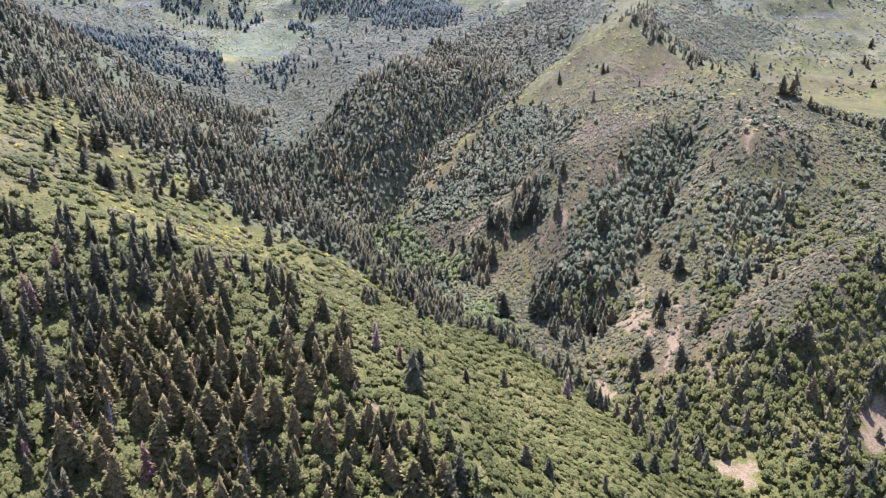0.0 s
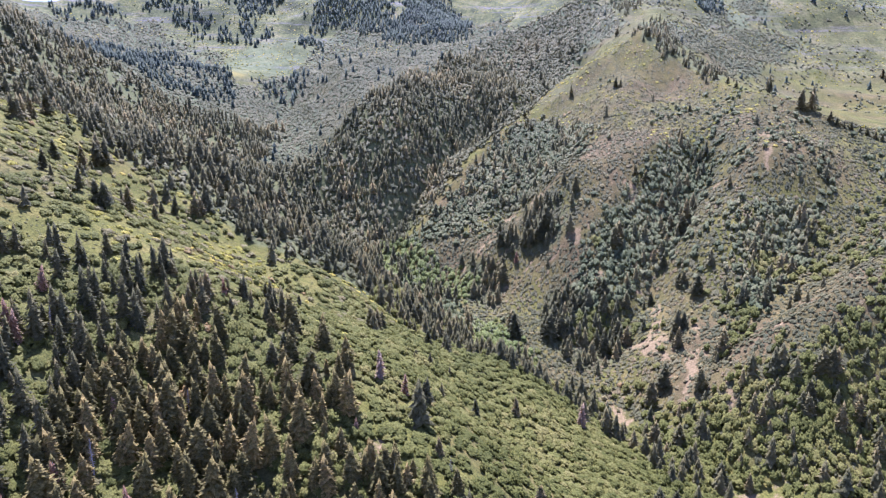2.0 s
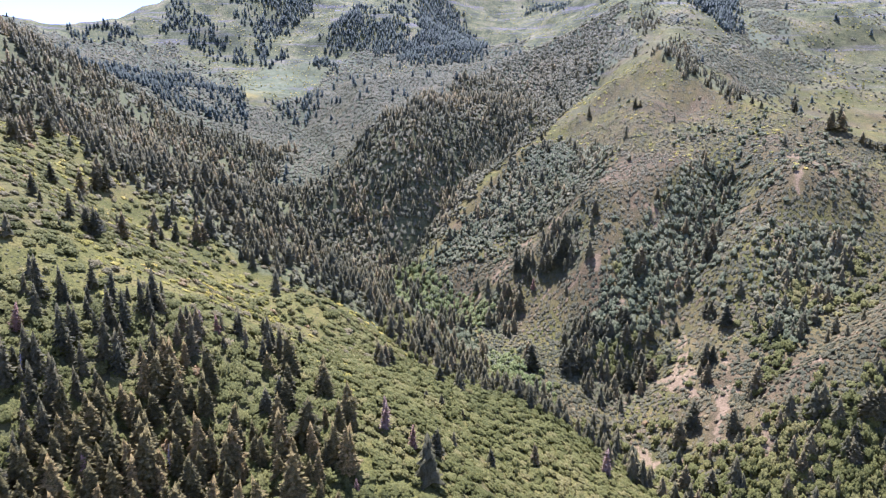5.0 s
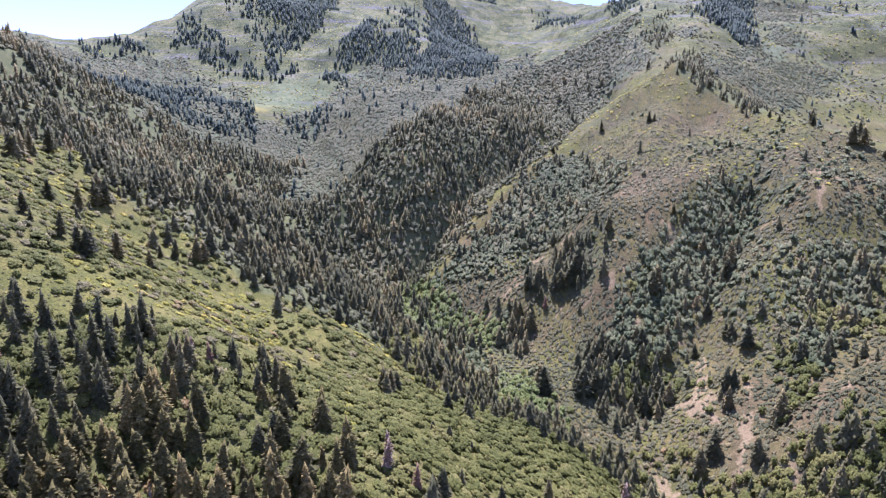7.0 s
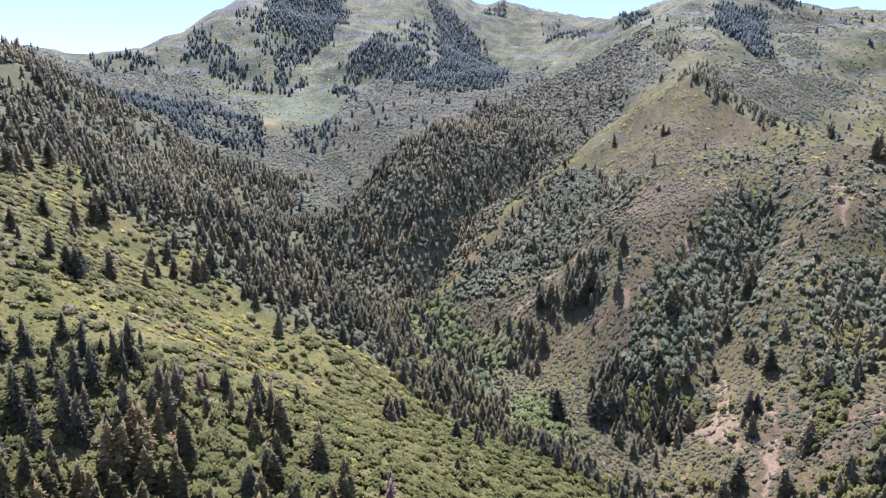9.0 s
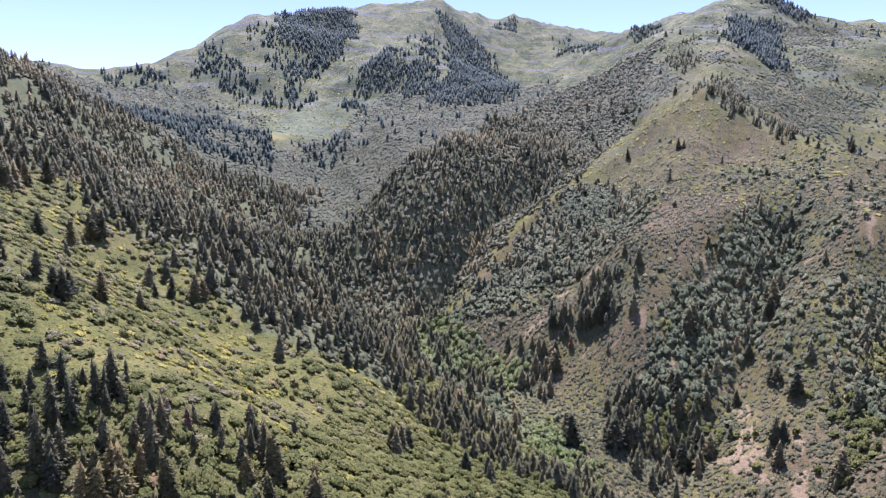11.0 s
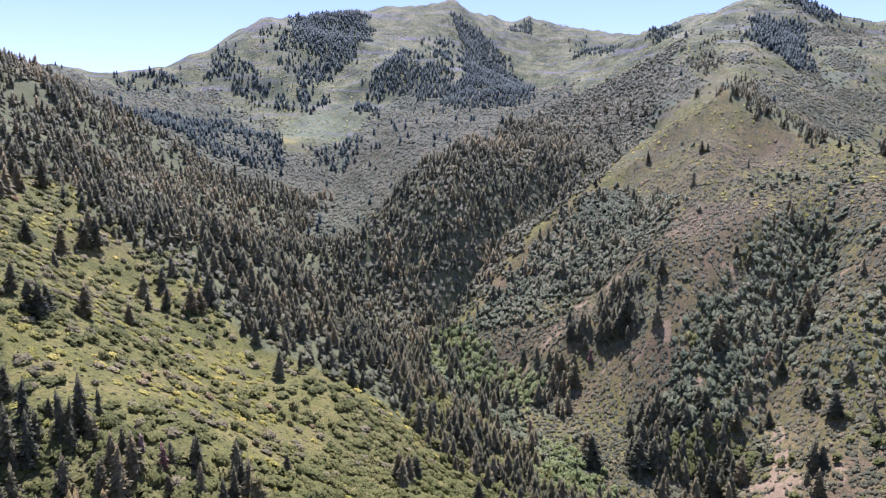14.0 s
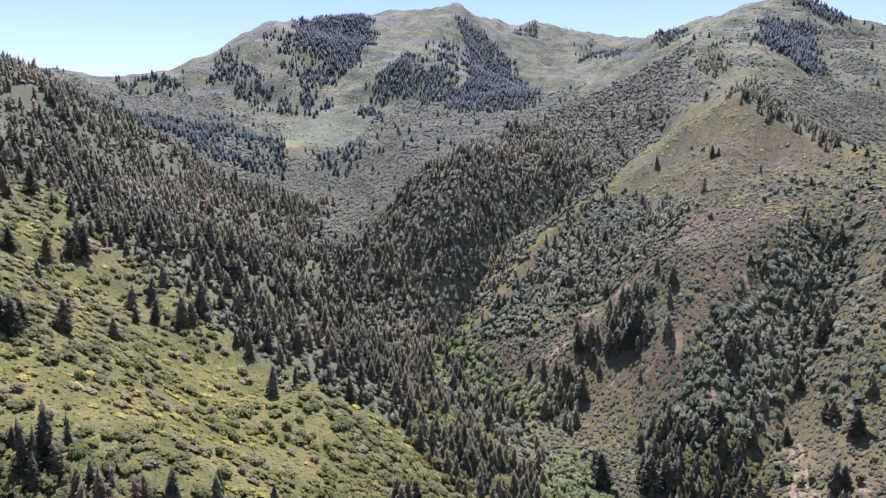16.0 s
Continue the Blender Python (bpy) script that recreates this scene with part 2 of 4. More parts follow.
def ground_material():
    m, t, b = fresh("hillside_ground")
    grass = ramp(t, grain(t, 0.06, 6.0), ((0.3, (0.108, 0.113, 0.025)), (0.5, (0.165, 0.157, 0.035)), (0.68, (0.237, 0.197, 0.054))))
    tuft = ramp(t, grain(t, 0.9, 5.0, 0.7), ((0.35, (0.45, 0.47, 0.38)), (0.62, (1.1, 1.08, 1.0))))
    grass = mixed(t, 1.0, grass, tuft, "MULTIPLY")
    dry = ramp(t, grain(t, 0.12, 6.0), ((0.3, (0.113, 0.090, 0.041)), (0.55, (0.178, 0.128, 0.061)), (0.75, (0.270, 0.182, 0.094))))
    dry = mixed(t, 1.0, dry, tuft, "MULTIPLY")
    base = mixed(t, named(t, "dry"), grass, dry)
    alpine = ramp(t, grain(t, 0.02, 9.0, 0.72), ((0.38, (0.072, 0.080, 0.031)), (0.47, (0.129, 0.137, 0.051)), (0.53, (0.182, 0.182, 0.068)), (0.63, (0.261, 0.228, 0.109))))
    ledges = t.nodes.new("ShaderNodeMapping")
    ledges.inputs["Scale"].default_value = (0.006, 0.006, 0.085)
    t.links.new(t.nodes.new("ShaderNodeNewGeometry").outputs["Position"], ledges.inputs["Vector"])
    strata = node(t, "ShaderNodeTexNoise", Scale=1.0, Detail=7.0, Roughness=0.7)
    t.links.new(ledges.outputs[0], strata.inputs["Vector"])
    rock = ramp(t, grain(t, 0.15, 6.0, 0.7), ((0.35, (0.13, 0.12, 0.115)), (0.65, (0.27, 0.25, 0.23))))
    alpine = mixed(t, ramp(t, strata.outputs["Fac"], ((0.52, (0, 0, 0)), (0.64, (0.85, 0.85, 0.85)))), alpine, rock)
    alpine = mixed(t, 1.0, alpine, ramp(t, grain(t, 0.22, 6.0, 0.75), ((0.4, (0.5, 0.54, 0.5)), (0.58, (1.08, 1.07, 1.05)))), "MULTIPLY")
    base = mixed(t, named(t, "alpine"), base, alpine)
    thicket = ramp(t, grain(t, 0.25, 6.0, 0.7), ((0.35, (0.093, 0.110, 0.051)), (0.65, (0.157, 0.175, 0.089))))
    base = mixed(t, named(t, "thicket"), base, thicket)
    base = mixed(t, named(t, "yellow"), base, (0.30, 0.25, 0.07))
    base = mixed(t, named(t, "lush"), base, ramp(t, grain(t, 0.09, 8.0, 0.7), ((0.4, (0.106, 0.126, 0.055)), (0.52, (0.146, 0.165, 0.072)), (0.62, (0.187, 0.190, 0.091)))))
    litter = ramp(t, grain(t, 0.4, 5.0), ((0.3, (0.087, 0.099, 0.041)), (0.7, (0.157, 0.166, 0.070))))
    base = mixed(t, named(t, "forest"), base, litter)
    soil = ramp(t, grain(t, 0.7, 6.0, 0.7), ((0.3, (0.175, 0.124, 0.058)), (0.55, (0.278, 0.198, 0.095)), (0.75, (0.392, 0.294, 0.151))))
    edge = t.nodes.new("ShaderNodeMath")
    edge.operation = "ADD"
    t.links.new(named(t, "soil"), edge.inputs[0])
    t.links.new(grain(t, 0.35, 6.0, 0.75), edge.inputs[1])
    worn = ramp(t, edge.outputs[0], ((0.78, (0, 0, 0)), (1.0, (1, 1, 1))))
    base = mixed(t, worn, base, soil)
    t.links.new(base, b.inputs["Base Color"])
    b.inputs["Roughness"].default_value = 0.95
    bump = node(t, "ShaderNodeBump", Strength=0.9, Distance=0.6)
    t.links.new(grain(t, 0.8, 6.0, 0.7), bump.inputs["Height"])
    t.links.new(bump.outputs[0], b.inputs["Normal"])
    return m


def bark_material(name, dark, light):
    m, t, b = fresh(name)
    t.links.new(ramp(t, grain(t, 3.0), ((0.35, dark), (0.65, light))), b.inputs["Base Color"])
    b.inputs["Roughness"].default_value = 0.9
    return m


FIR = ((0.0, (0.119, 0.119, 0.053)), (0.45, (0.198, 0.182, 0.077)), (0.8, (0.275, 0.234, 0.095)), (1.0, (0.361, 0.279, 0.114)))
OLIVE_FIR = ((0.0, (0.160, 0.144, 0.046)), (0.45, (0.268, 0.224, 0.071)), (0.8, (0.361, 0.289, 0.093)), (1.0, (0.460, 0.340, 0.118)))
# far firs: distance haze put into the needle colour, cooler than FIR
HAZED_FIR = ((0.0, (0.058, 0.078, 0.054)), (0.5, (0.087, 0.114, 0.075)), (1.0, (0.121, 0.149, 0.091)))
OAK = ((0.0, (0.130, 0.137, 0.027)), (0.4, (0.186, 0.188, 0.039)), (0.75, (0.244, 0.232, 0.055)), (1.0, (0.305, 0.268, 0.075)))
SCRUB = ((0.0, (0.115, 0.119, 0.051)), (0.5, (0.172, 0.164, 0.070)), (0.85, (0.234, 0.205, 0.091)), (1.0, (0.310, 0.230, 0.103)))
ASPEN = ((0.0, (0.145, 0.147, 0.063)), (0.5, (0.178, 0.177, 0.076)), (0.85, (0.213, 0.198, 0.087)), (1.0, (0.243, 0.210, 0.093)))
GREYLEAF = ((0.0, (0.146, 0.151, 0.066)), (0.45, (0.209, 0.202, 0.091)), (0.8, (0.268, 0.246, 0.115)), (1.0, (0.327, 0.278, 0.136)))
BRIGHT = ((0.0, (0.195, 0.232, 0.060)), (0.5, (0.270, 0.301, 0.085)), (1.0, (0.360, 0.357, 0.120)))
M_HAZED_FIR = foliage("hazed_fir_needles", HAZED_FIR, 0.3)
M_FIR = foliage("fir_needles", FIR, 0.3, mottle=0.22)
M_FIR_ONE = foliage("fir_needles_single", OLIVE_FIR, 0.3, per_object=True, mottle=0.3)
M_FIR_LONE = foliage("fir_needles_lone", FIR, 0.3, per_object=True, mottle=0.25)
M_OAK = foliage("oak_leaves", OAK, 0.3)
M_OAK_ONE = foliage("oak_leaves_single", OAK, 0.25, per_object=True)
M_SCRUB = foliage("scrub_leaves", SCRUB, 0.3)
M_ASPEN = foliage("aspen_leaves", ASPEN, 0.3)
M_GREYLEAF = foliage("grey_green_leaves", GREYLEAF, 0.3)
M_BRIGHT = foliage("maple_leaves", BRIGHT, 0.3)
M_GRASS = foliage("grass_blades", ((0.0, (0.14, 0.145, 0.042)), (0.5, (0.215, 0.198, 0.062)), (1.0, (0.30, 0.235, 0.10))), 0.3)
M_RED = foliage("dead_needles", ((0.0, (0.34, 0.19, 0.11)), (0.5, (0.45, 0.275, 0.165)), (1.0, (0.52, 0.38, 0.26))), 0.3, per_object=True)
M_PALE = foliage("pale_brush_leaves", ((0.0, (0.205, 0.184, 0.070)), (0.5, (0.283, 0.243, 0.098)), (0.8, (0.368, 0.314, 0.133)), (1.0, (0.425, 0.280, 0.105))), 0.3)
M_SHRUB = foliage("shrub_leaves", ((0.0, (0.245, 0.237, 0.035)), (0.5, (0.362, 0.329, 0.050)), (0.8, (0.475, 0.410, 0.068)), (1.0, (0.623, 0.485, 0.088))), 0.3)
M_GULLY = foliage("gully_leaves", ((0.0, (0.127, 0.150, 0.060)), (0.45, (0.181, 0.196, 0.081)), (0.8, (0.239, 0.241, 0.105)), (1.0, (0.302, 0.277, 0.125))), 0.3)
M_GREY = bark_material("weathered_dead_wood", (0.20, 0.18, 0.16), (0.40, 0.37, 0.34))
M_BARK = bark_material("fir_bark", (0.05, 0.04, 0.03), (0.13, 0.10, 0.08))
M_GROUND = ground_material()


# ---------------------------------------------------------------- ground
def inside(poly, x, y):
    """Even-odd test of many points against a closed outline."""
    hit = np.zeros(x.shape, bool)
    for (x0, y0), (x1, y1) in zip(poly, poly[1:] + poly[:1]):
        if y0 == y1:
            continue
        cross = ((y0 > y) != (y1 > y)) & (x < (x1 - x0) * (y - y0) / (y1 - y0) + x0)
        hit ^= cross
    return hit


def mesh_from(name, verts, tris, normals=None, material=None, smooth=False, **values):
    """A mesh from arrays; normals, where given, soften the shading of loose foliage to that of its crown."""
    me = bpy.data.meshes.new(name)
    n = tris.shape[1]
    me.vertices.add(len(verts))
    me.vertices.foreach_set("co", np.asarray(verts, np.float32).ravel())
    me.loops.add(tris.size)
    me.loops.foreach_set("vertex_index", np.asarray(tris, np.int32).ravel())
    me.polygons.add(len(tris))
    me.polygons.foreach_set("loop_start", np.arange(0, tris.size, n, dtype=np.int32))
    me.update(calc_edges=True)
    me.validate()
    me.polygons.foreach_set("use_smooth", np.full(len(me.polygons), smooth))
    for key, value in values.items():
        me.attributes.new(key, "FLOAT", "POINT").data.foreach_set("value", np.asarray(value, np.float32))
    if normals is not None:
        me.polygons.foreach_set("use_smooth", np.ones(len(me.polygons), bool))
        me.attributes.new("custom_normal", "FLOAT_VECTOR", "POINT").data.foreach_set("vector", np.asarray(normals, np.float32).ravel())
    me.materials.append(material)
    return me


FOREST_LEFT = [(-760, 800), (-839, 1222), (-700, 1100), (-584, 948), (-513, 978), (-434, 966), (-360, 985), (-262, 1020), (-268, 857), (-165, 745),
               (-85, 690), (-68, 600), (-60, 480), (-66, 427), (-113, 427), (-138, 423), (-172, 448), (-210, 459), (-266, 478),
               (-330, 545), (-430, 560), (-560, 600)]
FOREST_SPUR = [(-215, 880), (-140, 888), (-110, 910), (-85, 946), (-52, 1010), (-14, 1090), (33, 1186), (61, 1161), (112, 1025), (71, 911), (47, 867), (11, 806),
               (-20, 764), (-43, 744), (-64, 700), (-90, 682), (-161, 742), (-268, 857)]
VALLEY = [(-66, 427), (-60, 480), (-68, 683), (-15, 632), (35, 480), (60, 450), (110, 410), (160, 375), (140, 350), (57, 374), (14, 386)]
NEAR_FIRS = [(-186, 246), (-161, 256), (-120, 269), (-79, 276), (-56, 261), (-36, 229), (-37, 204), (-5, 195), (30, 185), (20, 150), (-60, 120), (-130, 120), (-190, 170)]
FACE_GROVES = ([(96, 675), (114, 628), (101, 605), (70, 619), (72, 638)], [(45, 655), (66, 636), (63, 621), (44, 636)],
               [(88, 573), (141, 522), (146, 494), (111, 463), (71, 492)], [(16, 633), (50, 612), (46, 565), (15, 581)])
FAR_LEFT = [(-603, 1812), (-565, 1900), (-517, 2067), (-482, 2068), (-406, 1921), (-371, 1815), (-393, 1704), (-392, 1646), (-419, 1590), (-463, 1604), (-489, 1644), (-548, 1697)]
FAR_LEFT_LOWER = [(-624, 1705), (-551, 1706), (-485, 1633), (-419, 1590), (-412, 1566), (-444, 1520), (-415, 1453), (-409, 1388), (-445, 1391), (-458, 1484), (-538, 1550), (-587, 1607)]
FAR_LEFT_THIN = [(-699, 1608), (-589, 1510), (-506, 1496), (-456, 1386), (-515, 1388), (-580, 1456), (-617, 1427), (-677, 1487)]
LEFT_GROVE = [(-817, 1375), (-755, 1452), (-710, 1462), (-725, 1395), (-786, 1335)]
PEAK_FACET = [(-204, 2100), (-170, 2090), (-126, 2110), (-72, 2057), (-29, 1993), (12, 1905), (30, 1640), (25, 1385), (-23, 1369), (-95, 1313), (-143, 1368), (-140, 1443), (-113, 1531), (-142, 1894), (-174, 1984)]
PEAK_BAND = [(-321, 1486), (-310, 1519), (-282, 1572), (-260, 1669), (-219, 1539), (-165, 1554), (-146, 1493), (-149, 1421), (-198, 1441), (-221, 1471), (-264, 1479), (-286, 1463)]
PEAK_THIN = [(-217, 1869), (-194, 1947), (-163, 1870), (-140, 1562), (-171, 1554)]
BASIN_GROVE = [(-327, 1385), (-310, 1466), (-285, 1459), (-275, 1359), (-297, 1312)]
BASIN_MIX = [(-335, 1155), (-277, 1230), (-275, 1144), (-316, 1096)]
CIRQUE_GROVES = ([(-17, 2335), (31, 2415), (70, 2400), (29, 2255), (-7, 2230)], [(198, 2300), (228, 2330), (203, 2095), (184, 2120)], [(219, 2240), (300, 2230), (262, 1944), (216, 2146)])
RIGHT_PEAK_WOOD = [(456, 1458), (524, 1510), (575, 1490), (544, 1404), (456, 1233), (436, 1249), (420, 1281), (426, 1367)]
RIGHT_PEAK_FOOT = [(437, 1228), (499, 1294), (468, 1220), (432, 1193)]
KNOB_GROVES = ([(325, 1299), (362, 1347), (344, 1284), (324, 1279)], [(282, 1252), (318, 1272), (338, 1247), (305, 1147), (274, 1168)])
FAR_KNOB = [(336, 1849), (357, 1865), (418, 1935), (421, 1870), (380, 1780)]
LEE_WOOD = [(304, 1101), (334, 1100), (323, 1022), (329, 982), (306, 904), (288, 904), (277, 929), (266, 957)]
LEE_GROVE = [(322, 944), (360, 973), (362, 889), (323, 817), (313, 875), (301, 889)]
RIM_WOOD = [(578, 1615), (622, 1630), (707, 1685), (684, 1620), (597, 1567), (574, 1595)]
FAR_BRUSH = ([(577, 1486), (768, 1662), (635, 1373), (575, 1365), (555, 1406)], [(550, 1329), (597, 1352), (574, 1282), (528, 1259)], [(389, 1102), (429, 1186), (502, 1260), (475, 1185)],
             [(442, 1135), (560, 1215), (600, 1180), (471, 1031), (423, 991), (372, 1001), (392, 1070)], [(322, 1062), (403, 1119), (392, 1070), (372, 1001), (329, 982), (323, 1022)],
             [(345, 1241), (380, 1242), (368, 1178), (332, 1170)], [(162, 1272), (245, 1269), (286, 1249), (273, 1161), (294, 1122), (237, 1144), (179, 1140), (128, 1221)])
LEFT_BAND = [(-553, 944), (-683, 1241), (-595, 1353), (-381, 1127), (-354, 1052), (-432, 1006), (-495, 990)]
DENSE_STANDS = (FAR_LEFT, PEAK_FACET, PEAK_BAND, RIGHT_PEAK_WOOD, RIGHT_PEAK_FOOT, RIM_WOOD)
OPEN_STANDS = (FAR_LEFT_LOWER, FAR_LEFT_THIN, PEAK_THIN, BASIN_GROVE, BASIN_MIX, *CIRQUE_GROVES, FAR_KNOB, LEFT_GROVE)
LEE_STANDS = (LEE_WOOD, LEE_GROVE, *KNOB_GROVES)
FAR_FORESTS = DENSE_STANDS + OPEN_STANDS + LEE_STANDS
ASPENS = ([(-300, 1010), (-200, 1000), (-60, 1080), (-80, 960), (-112, 912), (-150, 885), (-225, 865), (-290, 880)],
          [(-460, 1090), (-300, 980), (-200, 985), (-60, 950), (30, 1190), (130, 1260), (100, 1500), (-200, 1480), (-290, 1390), (-275, 1255), (-335, 1105)],
          [(-900, 1279), (-654, 1439), (-443, 1296), (-356, 1103), (-267, 1049), (-318, 970), (-459, 950), (-640, 960), (-760, 1150)],
          [(-283, 1273), (14, 1240), (20, 1196), (-60, 950), (-115, 880), (-171, 926), (-247, 1041), (-295, 1155)])
FLANK = [(130, 1250), (209, 1168), (110, 937), (147, 786), (123, 684), (51, 711), (-6, 692), (-50, 690), (-40, 757), (45, 911)]
BRIGHT_VALLEY = [(-75, 735), (-38, 680), (1, 640), (20, 605), (10, 590), (-31, 625), (-70, 630), (-95, 640), (-98, 690)]
LIGHT_OAKS = [(0, 490), (33, 538), (56, 488), (66, 440), (30, 405), (5, 451)]
OAK_LOW = [(-71, 413), (-10, 421), (60, 372), (159, 381), (170, 320), (80, 215), (40, 178), (10, 172), (-45, 205), (-45, 232), (-70, 270), (-75, 330)]
FACE = [(35, 469), (-5, 600), (-40, 660), (-40, 700), (0, 765), (50, 822), (100, 872), (165, 918), (255, 968), (285, 930), (340, 790), (390, 710), (480, 690), (480, 330), (230, 300), (140, 400), (80, 414)]
BEHIND = [(209, 1168), (286, 1000), (330, 920), (420, 830), (620, 900), (1000, 1300), (1000, 1800), (560, 1640), (430, 1500), (250, 1340), (130, 1250)]
GRASS = [(-442, 590), (-376, 590), (-270, 500), (-199, 478), (-140, 446), (-50, 440), (-20, 420), (-60, 330), (-40, 250), (-79, 276), (-120, 269), (-161, 256), (-300, 240)]
CREST = [(255, 968), (165, 918), (100, 872), (40, 815), (20, 830), (110, 945), (190, 1100), (270, 1060)]
LOW_RIGHT = [(100, 415), (160, 408), (230, 405), (300, 425), (400, 440), (480, 400), (476, 288), (219, 257), (132, 292), (116, 387)]
UPPER_FLANK = [(20, 1230), (33, 1180), (80, 1110), (112, 1025), (100, 930), (125, 950), (215, 1150), (300, 1330), (217, 1350), (100, 1270)]
FLANK_GULLY = [(-60, 683), (4, 680), (51, 712), (98, 724), (130, 743), (164, 753), (157, 792), (117, 869), (72, 841), (40, 798), (16, 757), (-9, 726), (-44, 699)]
RIB_FIRS = [(14, 584), (39, 603), (61, 625), (86, 627), (104, 633), (115, 653), (100, 660), (77, 663), (52, 654), (24, 618)]
MID_GULLY = [(90, 497), (113, 551), (127, 578), (133, 602), (154, 620), (183, 639), (210, 672), (242, 681), (264, 684), (259, 649), (228, 608), (208, 576), (180, 571), (152, 547), (132, 516)]
EAST_GULLY = [(182, 441), (209, 477), (241, 516), (254, 552), (278, 569), (312, 568), (315, 552), (295, 513), (257, 489), (239, 475), (210, 452), (181, 423)]
GULLIES = (FLANK_GULLY, MID_GULLY, EAST_GULLY)
RIBS = ([(-2, 647), (30, 650), (66, 680), (97, 680), (145, 690), (185, 729), (264, 845), (300, 880)], [(48, 585), (78, 598), (106, 599), (139, 621), (171, 651), (219, 695)],
        [(161, 419), (178, 447), (190, 474), (182, 532), (178, 563)], [(266, 465), (246, 469), (215, 448), (192, 425)], [(271, 973), (220, 955), (165, 925), (100, 880), (50, 830), (17, 785)])
FOREST_CLEARINGS = ([(-498, 951), (-476, 955), (-437, 932), (-420, 892), (-450, 892), (-485, 908)], [(-578, 793), (-575, 837), (-541, 818), (-523, 821), (-541, 791), (-564, 779)],
                    [(-541, 743), (-521, 764), (-434, 664), (-450, 638)])
MEADOW = [(-397, 1144), (-449, 1310), (-423, 1382), (-352, 1402), (-292, 1343), (-292, 1295), (-317, 1231), (-348, 1154)]
YELLOW_MEADOW = [(-391, 1145), (-365, 1191), (-351, 1144), (-376, 1125)]
GREEN_PATCH = [(504, 1250), (550, 1252), (483, 1143), (459, 1138)]
BARE = ((72, 692, 6), (88, 688, 5), (117, 606, 6), (97, 597, 5), (71, 600, 6), (146, 474, 6), (177, 446, 5), (188, 475, 4), (159, 414, 5), (303, 664, 5), (257, 609, 5), (229, 438, 4), (255, 461, 4), (156, 473, 9), (160, 455, 7), (26, 634, 6), (40, 640, 5), (12, 630, 4), (309, 645, 9), (314, 655, 6), (116, 422, 6), (173, 330, 10), (184, 330, 7), (172, 442, 6), (70, 698, 7), (116, 603, 3),
        (182, 400, 7), (-25, 206, 3), (75, 596, 3), (269, 348, 10), (90, 640, 5), (130, 560, 6), (171, 522, 7), (159, 478, 9), (183, 577, 7), (103, 500, 6), (178, 630, 6))
CLEARINGS = ((290, 608, 5), (289, 600, 3), (297, 614, 3), (172, 331, 9), (175, 325, 9), (167, 335, 6), (158, 343, 4), (265, 345, 8), (272, 353, 7), (256, 338, 6), (117, 422, 4), (120, 414, 4))
SPLIT = np.random.RandomState(5)
STRIPS = [(a + SPLIT.normal(0, r * 0.9), b + SPLIT.normal(0, r * 1.6), r * SPLIT.uniform(0.2, 0.5)) for a, b, r in BARE if b > 400 for _ in range(4)]


def soil_at(x, y):
    s = np.zeros(x.shape)
    for a, b, r in (*BARE, *STRIPS, *CLEARINGS):
        d = np.hypot(x - a, (y - b) * 0.7) / r + (wave(x, y, 6, 11) - 0.5) * 1.6
        s = np.maximum(s, np.clip(1.2 - d, 0, 0.5))
    return s


def sheet_axis(lo, hi, fine_lo, fine_hi, step, growth, growth_low):
    mid = list(np.arange(fine_lo, fine_hi + step, step))
    s = step
    while mid[-1] < hi:
        s *= growth
        mid.append(mid[-1] + s)
    s = step
    while mid[0] > lo:
        s *= growth_low
        mid.insert(0, mid[0] - s)
    return np.array(mid)


gx = sheet_axis(-4500, 4500, -330, 330, 4.5, 1.02, 1.02)
gy = sheet_axis(-3000, 4800, 110, 760, 4.5, 1.019, 1.08)
GX, GY = np.meshgrid(gx, gy)
GZ = height(GX, GY)
rows_n, cols_n = GX.shape
idx = np.arange(rows_n * cols_n).reshape(rows_n, cols_n)
quads = np.stack([idx[:-1, :-1], idx[:-1, 1:], idx[1:, 1:], idx[1:, :-1]], -1).reshape(-1, 4)
woods = np.zeros(GX.shape, bool)
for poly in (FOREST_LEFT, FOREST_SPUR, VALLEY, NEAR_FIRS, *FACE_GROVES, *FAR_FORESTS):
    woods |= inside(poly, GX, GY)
thickets = np.zeros(GX.shape)
edge_x, edge_y = GX + (wave(GX, GY, 30, 21) - 0.5) * 40, GY + (wave(GX, GY, 30, 22) - 0.5) * 40
for poly in (*ASPENS, *FAR_BRUSH, UPPER_FLANK):
    thickets = np.maximum(thickets, inside(poly, edge_x, edge_y) * 0.85)
thickets = thickets * ~inside(MEADOW, edge_x, edge_y) * (line_distance(GX, GY, CRESTS[0][0]) > 15)
rib_near = np.min([line_distance(GX + (wave(GX, GY, 18, 25) - 0.5) * 14, GY, line) for line in RIBS], axis=0)
dryness = np.clip(np.exp(-rib_near / 14) * 0.45 + inside(FACE, GX, GY) * 0.35 + inside(BEHIND, GX, GY) * 0.3 + (wave(GX, GY, 45, 5) - 0.45) * 0.9 + (wave(GX, GY, 14, 6) - 0.5) * 0.5, 0, 1)
